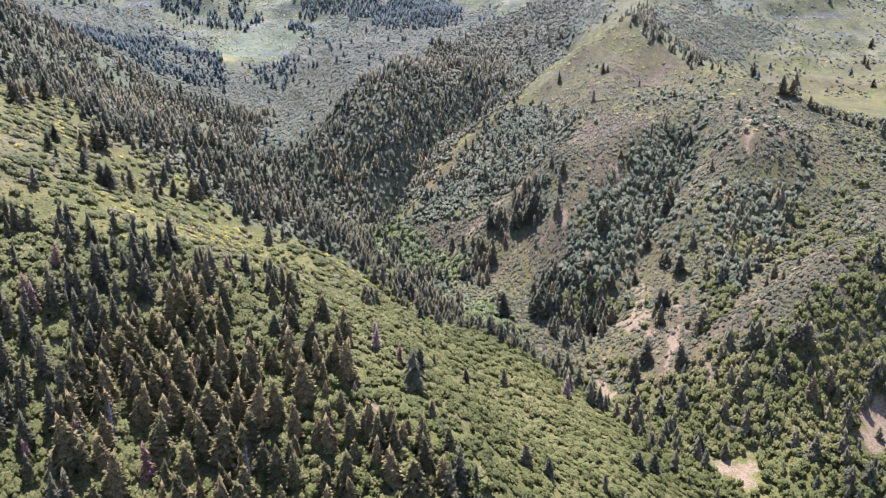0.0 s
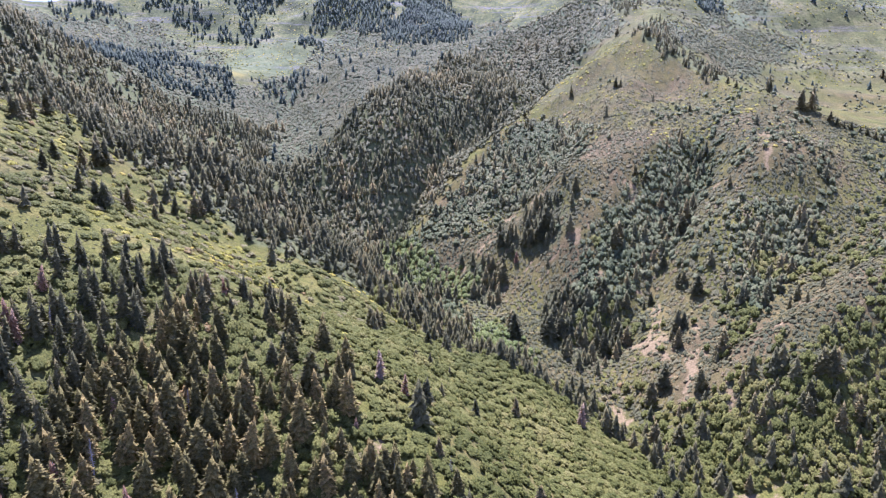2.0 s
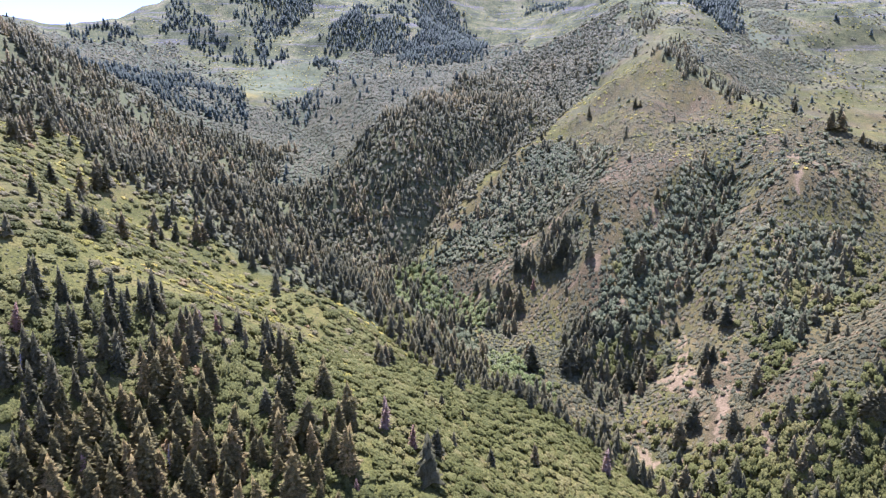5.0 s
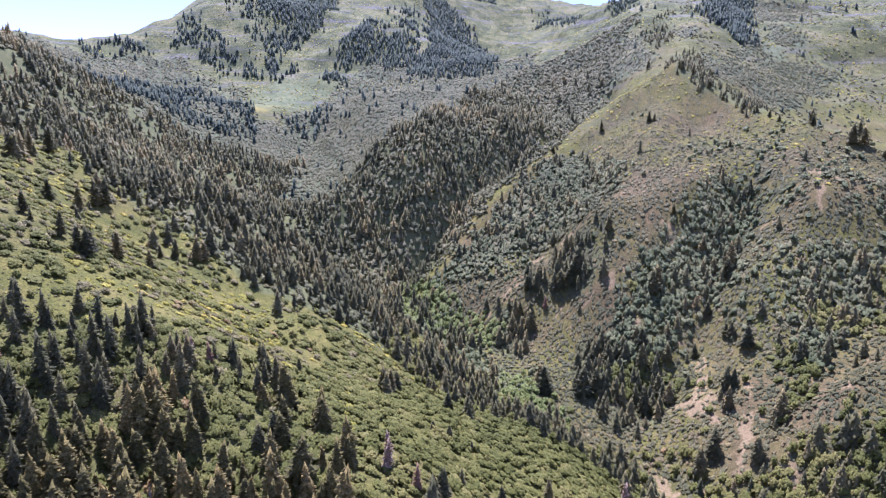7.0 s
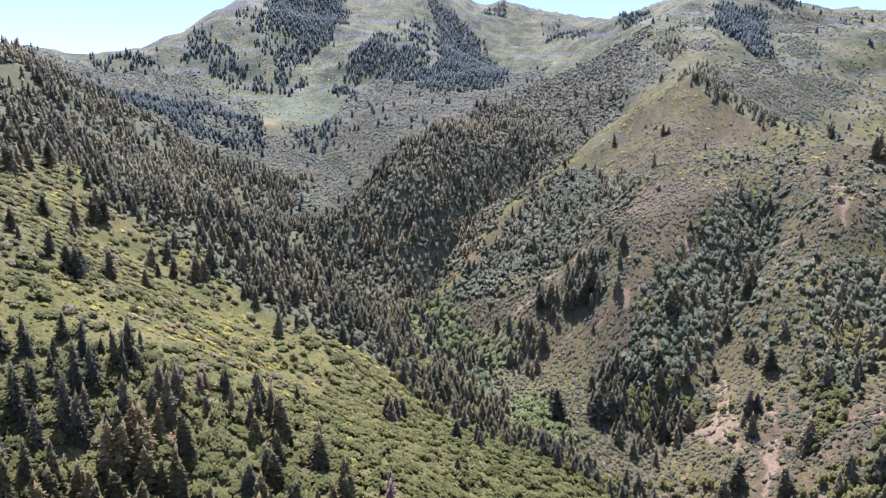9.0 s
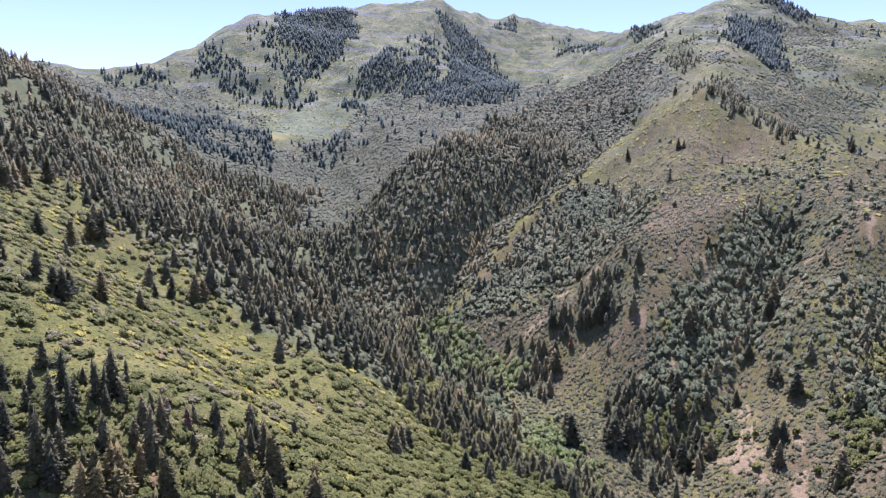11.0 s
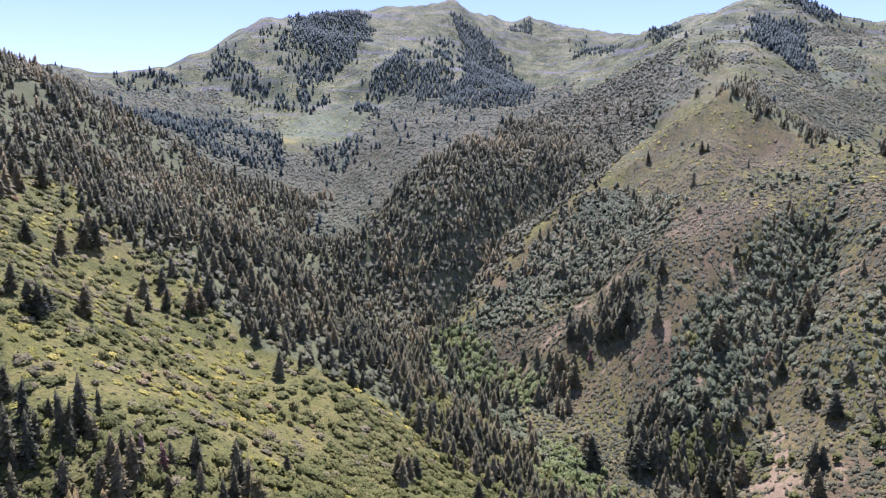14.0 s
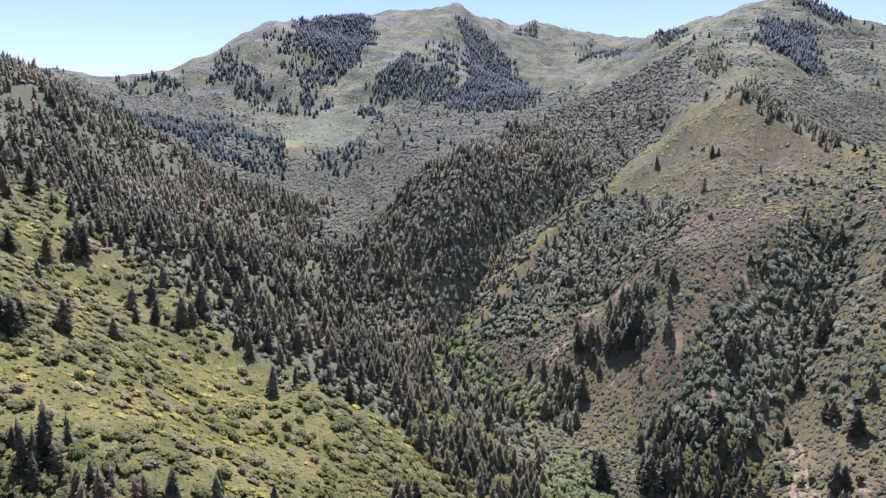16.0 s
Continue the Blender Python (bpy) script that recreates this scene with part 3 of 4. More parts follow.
ground_mesh = mesh_from("ground", np.stack([GX, GY, GZ], -1).reshape(-1, 3), quads, None, M_GROUND, True,
                        soil=soil_at(GX, GY).ravel(), forest=(woods * np.where(inside(NEAR_FIRS, GX, GY), 0.25, np.where(GY > 1100, 0.35, 0.7))).ravel(), dry=dryness.ravel(), alpine=np.clip((GY - 1000 + 200 * wave(GX, GY, 70, 15)) / 400, 0, 1).ravel(), thicket=thickets.ravel(), yellow=inside(YELLOW_MEADOW, GX + 12 * wave(GX, GY, 20, 16), GY).ravel() * 0.85, lush=(inside(MEADOW, GX, GY) | inside(GREEN_PATCH, GX, GY)).ravel() * np.clip(wave(GX, GY, 25, 14) * 1.3, 0, 0.85).ravel())
ground = tagged(new("ground", ground_mesh), "steep mountain hillsides of dry grass and tan soil", "ground", kind="structure")


# ---------------------------------------------------------------- plants
def unit(v):
    v = np.asarray(v, float)
    return v / np.maximum(np.linalg.norm(v, axis=-1, keepdims=True), 1e-9)


def star_cone(rng, tiers, points, slim):
    """A conifer: ragged skirts, one above the other, on a unit height."""
    verts, tris, normals = [], [], []
    lean_x, lean_y = rng.normal(0, 0.025, 2)
    for k in range(tiers):
        top = 0.12 + 0.88 * (k + 1.45) / (tiers + 0.45)
        low = 0.12 + 0.88 * k / (tiers + 0.45) - 0.06
        radius = slim * (1 - max(low + 0.02, 0) ** 1.35) ** 0.95 * rng.uniform(0.82, 1.15) + 0.012
        first = len(verts)
        verts.append((lean_x * top + rng.normal(0, 0.008), lean_y * top + rng.normal(0, 0.008), min(top, 1.0)))
        normals.append((0, 0, 1))
        turn = rng.rand() * 6.28
        for j in range(points * 2):
            a = turn + math.pi * j / points + rng.normal(0, 0.16)
            r = radius * (rng.uniform(0.8, 1.3) if j % 2 else rng.uniform(0.45, 0.75))
            verts.append((lean_x * low + r * math.cos(a), lean_y * low + r * math.sin(a), low + rng.normal(0, 0.022) + (0 if j % 2 else 0.05)))
            normals.append((math.cos(a), math.sin(a), 0.55 + rng.normal(0, 0.2)))
        for j in range(points * 2):
            tris.append((first, first + 1 + j, first + 1 + (j + 1) % (points * 2)))
    return np.array(verts), np.array(tris), unit(normals)


def leaf_crown(rng, sides, tufts, flakes, leaf=0.06, squash=1.0, low=0.0, lift=0.35, tuft=(0.1, 0.18)):
    """A leafy crown: an uneven dome set all over with tufts and loose sprays, on a unit width; the foot is at the origin."""
    verts, tris, normals = [], [], []
    swell = rng.uniform(0.62, 1.2, 5)
    up = np.array([0, 0, 1.0])

    def bulge(d):
        a = (math.atan2(d[1], d[0]) / 6.2832 % 1.0) * 5
        k, f = int(a) % 5, a - int(a)
        return 0.45 * (1 + (swell[k] * (1 - f) + swell[(k + 1) % 5] * f - 1) * (1 - 0.7 * max(d[2], 0)))

    dirs = [unit(np.array([rng.normal(0, 0.2), rng.normal(0, 0.2), 1.0]))]
    for polar in (55, 100):
        turn = rng.rand() * 6.28
        for j in range(sides):
            a, p = turn + 6.2832 * j / sides + rng.normal(0, 0.12), radians(polar * rng.uniform(0.9, 1.1))
            dirs.append(np.array([math.sin(p) * math.cos(a), math.sin(p) * math.sin(a), math.cos(p)]))
    for d in dirs:
        verts.append(d * bulge(d) * rng.uniform(0.8, 1.0))
        normals.append(unit(d + lift * up + rng.normal(0, 0.3, 3)))
    for j in range(sides):
        tris.append((0, 1 + j, 1 + (j + 1) % sides))
        c, e = 1 + j, 1 + (j + 1) % sides
        tris += [(c, c + sides, e + sides), (c, e + sides, e)]
    for k in range(tufts):
        z = 1 - (k + rng.uniform(0.2, 0.8)) / tufts * 1.02
        a, r = 2.39996 * k + rng.normal(0, 0.4), math.sqrt(max(1 - z * z, 0))
        d = np.array([r * math.cos(a), r * math.sin(a), z])
        size = rng.uniform(*tuft)
        root = d * bulge(d) * rng.uniform(0.72, 1.0)
        axis = unit(d + 0.5 * up + rng.normal(0, 0.25, 3))
        u = unit(np.cross(axis, rng.normal(size=3)))
        v = np.cross(axis, u)
        first = len(verts)
        verts.append(root + axis * size * rng.uniform(0.9, 1.3))
        normals.append(unit(axis + 0.4 * d + lift * up + rng.normal(0, 0.2, 3)))
        for j in range(5):
            w = 6.2832 * j / 5 + rng.normal(0, 0.2)
            side = u * math.cos(w) + v * math.sin(w)
            verts.append(root + side * size * rng.uniform(0.75, 1.3) - axis * size * 0.15)
            normals.append(unit(side * 0.9 + d * 0.5 + lift * 0.6 * up + rng.normal(0, 0.2, 3)))
            tris.append((first, first + 1 + j, first + 1 + (j + 1) % 5))
    for k in range(flakes):
        d = unit(rng.normal(size=3) + 0.6 * up)
        p = d * bulge(d) * rng.uniform(1.0, 1.25)
        n = unit(d + rng.normal(size=3) * 0.5 + 0.4 * up)
        a = unit(np.cross(n, rng.normal(size=3)))
        b = np.cross(n, a)
        size = leaf * rng.uniform(0.6, 1.4)
        first = len(verts)
        for c in range(4):
            w = c * math.pi / 2 + rng.normal(0, 0.3)
            verts.append(p + size * (a * math.cos(w) + b * math.sin(w) * 0.7))
            normals.append(unit(d + n * 0.6 + lift * up))
        tris += [(first, first + 1, first + 2), (first, first + 2, first + 3)]
    verts = np.array(verts)
    verts[:, 2] = np.maximum((verts[:, 2] + 0.22) * 1.25 * squash + low, -0.02)
    return verts, np.array(tris), unit(normals)


def scatter(poly, spacing, fill, seed, fray=8.0, clump=0.0, clump_cell=25.0):
    """Uneven points within an outline whose edge is frayed."""
    rng = np.random.RandomState(seed)
    xs, ys = zip(*poly)
    nx, ny = int((max(xs) - min(xs) + 4 * fray) / spacing) + 1, int((max(ys) - min(ys) + 4 * fray) / spacing) + 1
    x, y = np.meshgrid(min(xs) - 2 * fray + np.arange(nx) * spacing, min(ys) - 2 * fray + np.arange(ny) * spacing)
    x, y = (x + rng.uniform(-0.5, 0.5, x.shape) * spacing).ravel(), (y + rng.uniform(-0.5, 0.5, y.shape) * spacing).ravel()
    wx, wy = x + rng.normal(0, fray * 0.5, x.shape) + (wave(x, y, 30, 21) - 0.5) * fray * 2, y + rng.normal(0, fray * 0.5, y.shape) + (wave(x, y, 30, 22) - 0.5) * fray * 2
    keep = inside(list(poly), wx, wy) & (rng.rand(len(x)) < fill * (1 - clump + 2 * clump * (wave(x, y, clump_cell, seed % 50 + 30) > 0.5)))
    keep &= np.abs(np.arctan2(x, y)) < radians(50)
    return np.column_stack([x[keep], y[keep]])


def join_plants(name, templates, spots, tall, wide, material, seed, hug=0.0, sink=0.02, tint_cell=35.0):
    """All plants of one kind in one mesh: shapes turned, scaled and set on the ground."""
    rng = np.random.RandomState(seed)
    z = height(spots[:, 0], spots[:, 1])
    rise_x = (height(spots[:, 0] + 2, spots[:, 1]) - z) / 2 * hug
    rise_y = (height(spots[:, 0], spots[:, 1] + 2) - z) / 2 * hug
    which = rng.randint(0, len(templates), len(spots))
    allv, allt, alln, tints, start = [], [], [], [], 0
    for k, (v, t, n) in enumerate(templates):
        sel = np.where(which == k)[0]
        if not len(sel):
            continue
        turn = rng.rand(len(sel)) * 6.28
        h = rng.uniform(*tall, len(sel)) * rng.uniform(0.75, 1.15, len(sel))
        w = (rng.uniform(*wide, len(sel)) if wide else h)
        c, s = np.cos(turn)[:, None], np.sin(turn)[:, None]
        px = (v[None, :, 0] * c - v[None, :, 1] * s) * w[:, None] + spots[sel, 0][:, None]
        py = (v[None, :, 0] * s + v[None, :, 1] * c) * w[:, None] + spots[sel, 1][:, None]
        pz = v[None, :, 2] * h[:, None] + (z[sel] - sink * h)[:, None]
        pz = pz + rise_x[sel][:, None] * (px - spots[sel, 0][:, None]) + rise_y[sel][:, None] * (py - spots[sel, 1][:, None])
        allv.append(np.stack([px, py, pz], -1).reshape(-1, 3))
        nz = n[None, :, 2] / h[:, None]
        nx = (n[None, :, 0] * c - n[None, :, 1] * s) / w[:, None] - rise_x[sel][:, None] * nz
        ny = (n[None, :, 0] * s + n[None, :, 1] * c) / w[:, None] - rise_y[sel][:, None] * nz
        alln.append(unit(np.stack([nx, ny, nz], -1)).reshape(-1, 3))
        allt.append((t[None] + (np.arange(len(sel)) * len(v))[:, None, None] + start).reshape(-1, 3))
        start += len(sel) * len(v)
        tint = np.clip(rng.normal(0.45, 0.2, len(sel)) + (wave(spots[sel, 0], spots[sel, 1], tint_cell, 9) - 0.5) * 0.7, 0, 1)
        tints.append(np.repeat(tint, len(v)))
    me = mesh_from(name, np.concatenate(allv), np.concatenate(allt), np.concatenate(alln), material, tint=np.concatenate(tints))
    return new(name, me)


def fir_boughs(rng, sprays, slim):
    """A near conifer's crown: drooping sprays of needles, closing to a ragged rounded cone, on a unit height."""
    core_v, core_t, core_n = star_cone(rng, 8, 6, slim * 0.66)
    verts, tris, normals = [tuple(v) for v in core_v], [tuple(t) for t in core_t], [tuple(n) for n in core_n]
    lobes = rng.uniform(0.78, 1.18, 9)
    for k in range(sprays):
        z = 0.06 + 0.93 * (1 - math.sqrt(1 - (k + rng.rand()) / sprays * 0.985))
        a = 2.39996 * k + rng.normal(0, 0.35)
        reach = slim * (1 - min(z, 0.995) ** 1.45) ** 0.9 * min(1.0, 0.62 + z * 2.4) * lobes[int(a * 9 / 6.2832 + z * 11) % 9] + 0.012
        r = reach * rng.uniform(0.72, 1.14)
        out, side, up = np.array([math.cos(a), math.sin(a), 0]), np.array([-math.sin(a), math.cos(a), 0]), np.array([0, 0, 1.0])
        long_, wide = slim * rng.uniform(0.35, 0.6), slim * rng.uniform(0.10, 0.20)
        tip = out * r + up * (z + rng.uniform(-0.03, 0.015))
        root = out * max(r - long_, 0.0) + up * min(z + rng.uniform(0.0, 0.035), 1.0)
        mid = root * 0.45 + tip * 0.55
        first = len(verts)
        verts += [tuple(root), tuple(mid - side * wide - up * rng.uniform(0, 0.025)), tuple(tip), tuple(mid + side * wide - up * rng.uniform(0, 0.025))]
        face = unit(out * 0.75 + up * 0.6 + rng.normal(0, 0.42, 3))
        normals += [tuple(unit(face + up * 0.4)), tuple(unit(face - side * 0.5)), tuple(face), tuple(unit(face + side * 0.5))]
        tris += [(first, first + 1, first + 2), (first, first + 2, first + 3)]
    return np.array(verts), np.array(tris), np.array(normals)


def post(rng, top, low_r, high_r, sides=6, lean=0.0):
    """A tapered stem of unit-height proportions."""
    verts, tris = [], []
    for z, r in ((-0.06, low_r * 1.25), (0.06, low_r), (top * 0.55, (low_r + high_r) / 2), (top, high_r)):
        for j in range(sides):
            a = 6.2832 * j / sides
            w = r * rng.uniform(0.85, 1.15)
            verts.append((w * math.cos(a) + lean * z, w * math.sin(a), z))
    for ring in range(3):
        for j in range(sides):
            a, b = ring * sides + j, ring * sides + (j + 1) % sides
            tris += [(a, b, b + sides), (a, b + sides, a + sides)]
    for j in range(1, sides - 1):
        tris.append((3 * sides, 3 * sides + j, 3 * sides + j + 1))
    return np.array(verts), np.array(tris), None


def bare_limbs(rng, count, slim):
    """The leafless limbs of a dead conifer: thin tapering spikes round the stem."""
    verts, tris = [], []
    for k in range(count):
        z = 0.16 + 0.8 * k / count + rng.uniform(-0.02, 0.02)
        a, r = rng.rand() * 6.28, slim * (1.02 - z) ** 0.7 * rng.uniform(0.5, 1.2)
        out, side = np.array([math.cos(a), math.sin(a), 0]), np.array([-math.sin(a), math.cos(a), 0])
        root, tip, t = np.array([0, 0, z]), np.array([0, 0, z - 0.2 * r]) + out * r, 0.007
        first = len(verts)
        verts += [tuple(root + side * t), tuple(root - side * t), tuple(root + np.array([0, 0, t * 2])), tuple(tip)]
        tris += [(first, first + 1, first + 3), (first + 1, first + 2, first + 3), (first + 2, first, first + 3)]
    return np.array(verts), np.array(tris), None


def part(name, mesh, parent, label=""):
    ob = new(name, mesh)
    ob.parent = parent
    return tagged(ob, label)


def tree_kind(name, label, category, group, crown_name, crown_mesh, stem_mesh):
    """One tree at the origin on a unit height, to be copied."""
    root = tagged(new(name), label, category, group)
    part("trunk", stem_mesh, root)
    part(crown_name, crown_mesh, root)
    return root


def plant(kind, x, y, tall, rng, wide=1.0, lean=2.0):
    """Sets a copy of a tree on the ground, turned, leaning a little and scaled."""
    z = float(height(np.array([x]), np.array([y]))[0])
    m = pose(x, y, z - 0.15, rng.normal(0, lean), rng.normal(0, lean), rng.uniform(0, 360)) @ Matrix.Diagonal((tall * wide, tall * wide, tall, 1))
    t = copy_thing(kind, Matrix())
    t.matrix_basis = m
    return t


def discard(kind):
    for o in (*kind.children_recursive, kind):
        bpy.data.objects.remove(o)


SHAPES = np.random.RandomState(3)
FIR_MID = [star_cone(SHAPES, 8, 5, SHAPES.uniform(0.2, 0.31)) for _ in range(14)]
FIR_NEAR = [fir_boughs(SHAPES, 110, SHAPES.uniform(0.2, 0.27)) for _ in range(6)]
FIR_FAR = [star_cone(SHAPES, 3, 4, SHAPES.uniform(0.23, 0.33)) for _ in range(6)]
FIR_LOW = [star_cone(SHAPES, 5, 4, SHAPES.uniform(0.2, 0.31)) for _ in range(10)]
SHRUB = [leaf_crown(SHAPES, 5, 14, 5) for _ in range(14)]
SHRUB_FAR = [leaf_crown(SHAPES, 5, 3, 0, lift=0.7, tuft=(0.16, 0.26)) for _ in range(14)]
ASPEN_FAR = [leaf_crown(SHAPES, 4, 3, 0, tuft=(0.16, 0.28), lift=1.3) for _ in range(14)]
ALPINE = [leaf_crown(SHAPES, 4, 0, 0, lift=0.8) for _ in range(8)]
ROUND_FAR = [leaf_crown(SHAPES, 5, 4, 0, squash=1.15, low=0.1, tuft=(0.14, 0.24)) for _ in range(14)]
ROUND = [leaf_crown(SHAPES, 5, 13, 5, squash=1.15, low=0.08) for _ in range(14)]
ROUND_FINE = [leaf_crown(SHAPES, 5, 15, 5, 0.05, lift=0.7, tuft=(0.08, 0.16)) for _ in range(14)]
SAGE = [leaf_crown(SHAPES, 4, 0, 0, lift=0.6) for _ in range(6)]
TUFT = [leaf_crown(SHAPES, 4, 0, 0, squash=0.7) for _ in range(6)]
HIGH_SLOPES = [(-1000, 1300), (-1000, 1900), (-500, 2250), (100, 2600), (500, 2560), (1100, 2100), (1000, 1250), (560, 1000), (330, 1050), (200, 1200), (-100, 1300), (-300, 1120), (-600, 1250)]


def stuff(name, label, category, templates, spots, tall, wide, material, seed, hug=0.0, sink=0.02):
    return tagged(join_plants(name, templates, spots, tall, wide, material, seed, hug, sink), label, category, kind="stuff")


def clear_of_soil(spots, keep=0.4):
    """Few plants stand on the bare patches."""
    rng = np.random.RandomState(len(spots))
    open_ = np.zeros(len(spots), bool)
    for a, b, r in CLEARINGS:
        open_ |= np.hypot(spots[:, 0] - a, spots[:, 1] - b) < r + 2.5
    return spots[((soil_at(spots[:, 0], spots[:, 1]) < 0.25) | (rng.rand(len(spots)) < keep)) & ~open_]


def low_part(spots):
    rng = np.random.RandomState(9)
    return spots[height(spots[:, 0], spots[:, 1]) < ALT - 26 + rng.normal(0, 34, len(spots))]


def high_part(spots):
    return spots[height(spots[:, 0], spots[:, 1]) > ALT - 42]


def off_ridge(spots, gap=10.0):
    """The spine of the spur is bare grass."""
    far = line_distance(spots[:, 0], spots[:, 1], CRESTS[0][0])
    return spots[far > gap * (2.4 * wave(spots[:, 0], spots[:, 1], 11, 19) - 0.4)]


def on_ribs(spots, keep=0.6, reach=9):
    """The dry ribs carry fewer and lower plants than the hollows between them."""
    rng = np.random.RandomState(len(spots) + 1)
    near = np.min([line_distance(spots[:, 0], spots[:, 1], line) for line in RIBS], axis=0)
    return spots[(near > reach * (0.4 + 1.2 * wave(spots[:, 0], spots[:, 1], 12, 27))) | (rng.rand(len(spots)) < keep)]


def cleared(spots):
    """Grassy clearings within the forest."""
    x = spots[:, 0] + (wave(spots[:, 0], spots[:, 1], 14, 28) - 0.5) * 24
    open_ = np.zeros(len(spots), bool)
    for poly in FOREST_CLEARINGS:
        open_ |= inside(poly, x, spots[:, 1])
    return spots[~open_ | (np.random.RandomState(5).rand(len(spots)) < 0.14)]


def without(poly, spots):
    """Thins the woods to a few clumps within a meadow."""
    rng = np.random.RandomState(17)
    keep = rng.rand(len(spots)) < 0.04 + 0.4 * (wave(spots[:, 0], spots[:, 1], 35, 18) > 0.68)
    return spots[(~inside(poly, spots[:, 0], spots[:, 1]) | keep) & ~inside(YELLOW_MEADOW, spots[:, 0], spots[:, 1])]


# ---------------------------------------------------------------- woods and brush, uncounted
mid_firs = np.concatenate([cleared(scatter(FOREST_LEFT, 6.4, 0.6, 51, clump=0.45)), scatter(FOREST_SPUR, 6.0, 0.55, 52, clump=0.4), scatter(VALLEY, 5.6, 0.4, 53, clump=0.75)]
                          + [scatter(g, 5.5, 0.5, 60 + k, fray=4) for k, g in enumerate(FACE_GROVES)]
                          + [scatter(g, 8, 0.3, 74 + k, fray=4, clump=0.7, clump_cell=30) for k, g in enumerate((*GULLIES, RIB_FIRS))]
                          + [scatter(FLANK, 11, 0.2, 70), low_part(scatter(FACE, 13, 0.07, 71, clump=0.7, clump_cell=40)), scatter(GRASS, 14, 0.08, 72, clump=0.5), scatter(OAK_LOW, 13, 0.05, 73), clear_of_soil(scatter(LOW_RIGHT, 8, 0.26, 76, clump=0.8, clump_cell=30))])
beyond = mid_firs[:, 1] > 680
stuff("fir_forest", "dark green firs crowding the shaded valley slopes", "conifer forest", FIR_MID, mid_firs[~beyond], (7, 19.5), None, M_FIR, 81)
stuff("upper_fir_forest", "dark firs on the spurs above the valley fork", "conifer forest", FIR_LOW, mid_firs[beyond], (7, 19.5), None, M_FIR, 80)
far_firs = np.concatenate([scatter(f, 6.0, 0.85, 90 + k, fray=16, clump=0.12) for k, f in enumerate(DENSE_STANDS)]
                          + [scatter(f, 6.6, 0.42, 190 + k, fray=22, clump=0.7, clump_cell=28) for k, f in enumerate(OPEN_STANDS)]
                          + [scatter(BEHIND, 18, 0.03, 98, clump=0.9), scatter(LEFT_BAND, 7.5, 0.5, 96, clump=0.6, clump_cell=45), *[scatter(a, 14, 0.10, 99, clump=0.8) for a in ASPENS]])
stuff("far_fir_forest", "dark fir stands on the far mountain faces", "conifer forest", FIR_FAR, far_firs, (8, 16), None, M_HAZED_FIR, 82)
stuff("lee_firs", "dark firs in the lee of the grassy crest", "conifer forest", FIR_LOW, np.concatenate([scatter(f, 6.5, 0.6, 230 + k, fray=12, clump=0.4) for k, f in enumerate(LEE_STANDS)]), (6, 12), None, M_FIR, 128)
near_woods = clear_of_soil(np.concatenate([scatter(VALLEY, 4.8, 0.75, 104), scatter(LOW_RIGHT, 4.4, 0.8, 116, fray=14), on_ribs(low_part(scatter(FACE, 5.5, 0.2, 118, clump=0.95, clump_cell=38)), 0.1, 18),
                                           *[scatter(g, 4.0, 0.85, 119, fray=7) for g in GULLIES]]))
upper = near_woods[:, 1] > 440 + 160 * wave(near_woods[:, 0], near_woods[:, 1], 25, 29)
stuff("broadleaf_woods", "green broadleaf trees filling gullies and the valley floor", "trees", ROUND, near_woods[~upper], (3.0, 6.8), (4.2, 8.0), M_OAK, 83, 0.6)
stuff("gully_woods", "green broadleaf thickets in the gullies of the sunlit spur", "trees", ROUND_FAR, near_woods[upper], (3.0, 6.8), (4.2, 7.8), M_GULLY, 130, 0.6)
side_woods = np.concatenate([cleared(scatter(FOREST_LEFT, 6.0, 0.45, 101)), scatter(FOREST_SPUR, 5.2, 0.9, 102), scatter(UPPER_FLANK, 5.0, 0.88, 117, fray=12), scatter(FLANK, 5.0, 0.88, 103)])
stuff("grey_green_woods", "grey-green broadleaf trees between firs on the far spurs", "trees", ROUND_FAR, off_ridge(side_woods, 14), (3.0, 6.8), (4.2, 7.8), M_GREYLEAF, 126, 0.6)
stuff("aspen_woods", "pale grey-green aspen woods filling the high basin", "trees", ASPEN_FAR,
      without(MEADOW, np.concatenate([scatter(a, 5.5, 0.93, 110 + k, fray=25) for k, a in enumerate(ASPENS)])), (2.4, 5.0), (4.5, 8.5), M_ASPEN, 84, 0.9, 0.1)
RIM = [(359, 1414), (492, 1560), (578, 1640), (692, 1768), (824, 1883), (978, 2005)]
alpine = scatter(HIGH_SLOPES, 8, 0.36, 113, clump=0.75, clump_cell=34)
alpine = alpine[(line_distance(alpine[:, 0], alpine[:, 1], [p[:2] for p in FAR_RIDGE]) > 90) & (line_distance(alpine[:, 0], alpine[:, 1], RIM) > 70)]
stuff("alpine_brush", "low olive brush in patches over the high open slopes", "shrubs", ALPINE, alpine, (1.2, 3.0), (3.2, 6.5), M_SHRUB, 131, 0.95, 0.1)
stuff("bright_maples", "bright green maples along the stream", "trees", ROUND, np.concatenate([scatter(BRIGHT_VALLEY, 4.6, 0.9, 105, fray=8), scatter(LIGHT_OAKS, 4.8, 0.55, 115, fray=10, clump=0.6)]), (3.5, 7), (4.5, 7), M_BRIGHT, 85, 0.6)
stuff("scrub_oak", "grey-green scrub oak over the lower spur", "shrubs", SHRUB,
      clear_of_soil(np.concatenate([scatter(OAK_LOW, 3.9, 0.97, 106, fray=12), scatter(GRASS, 3.0, 0.12, 107, clump=0.9, clump_cell=21)])), (1.8, 4.6), (3.4, 7.2), M_OAK, 86, 0.7, 0.1)
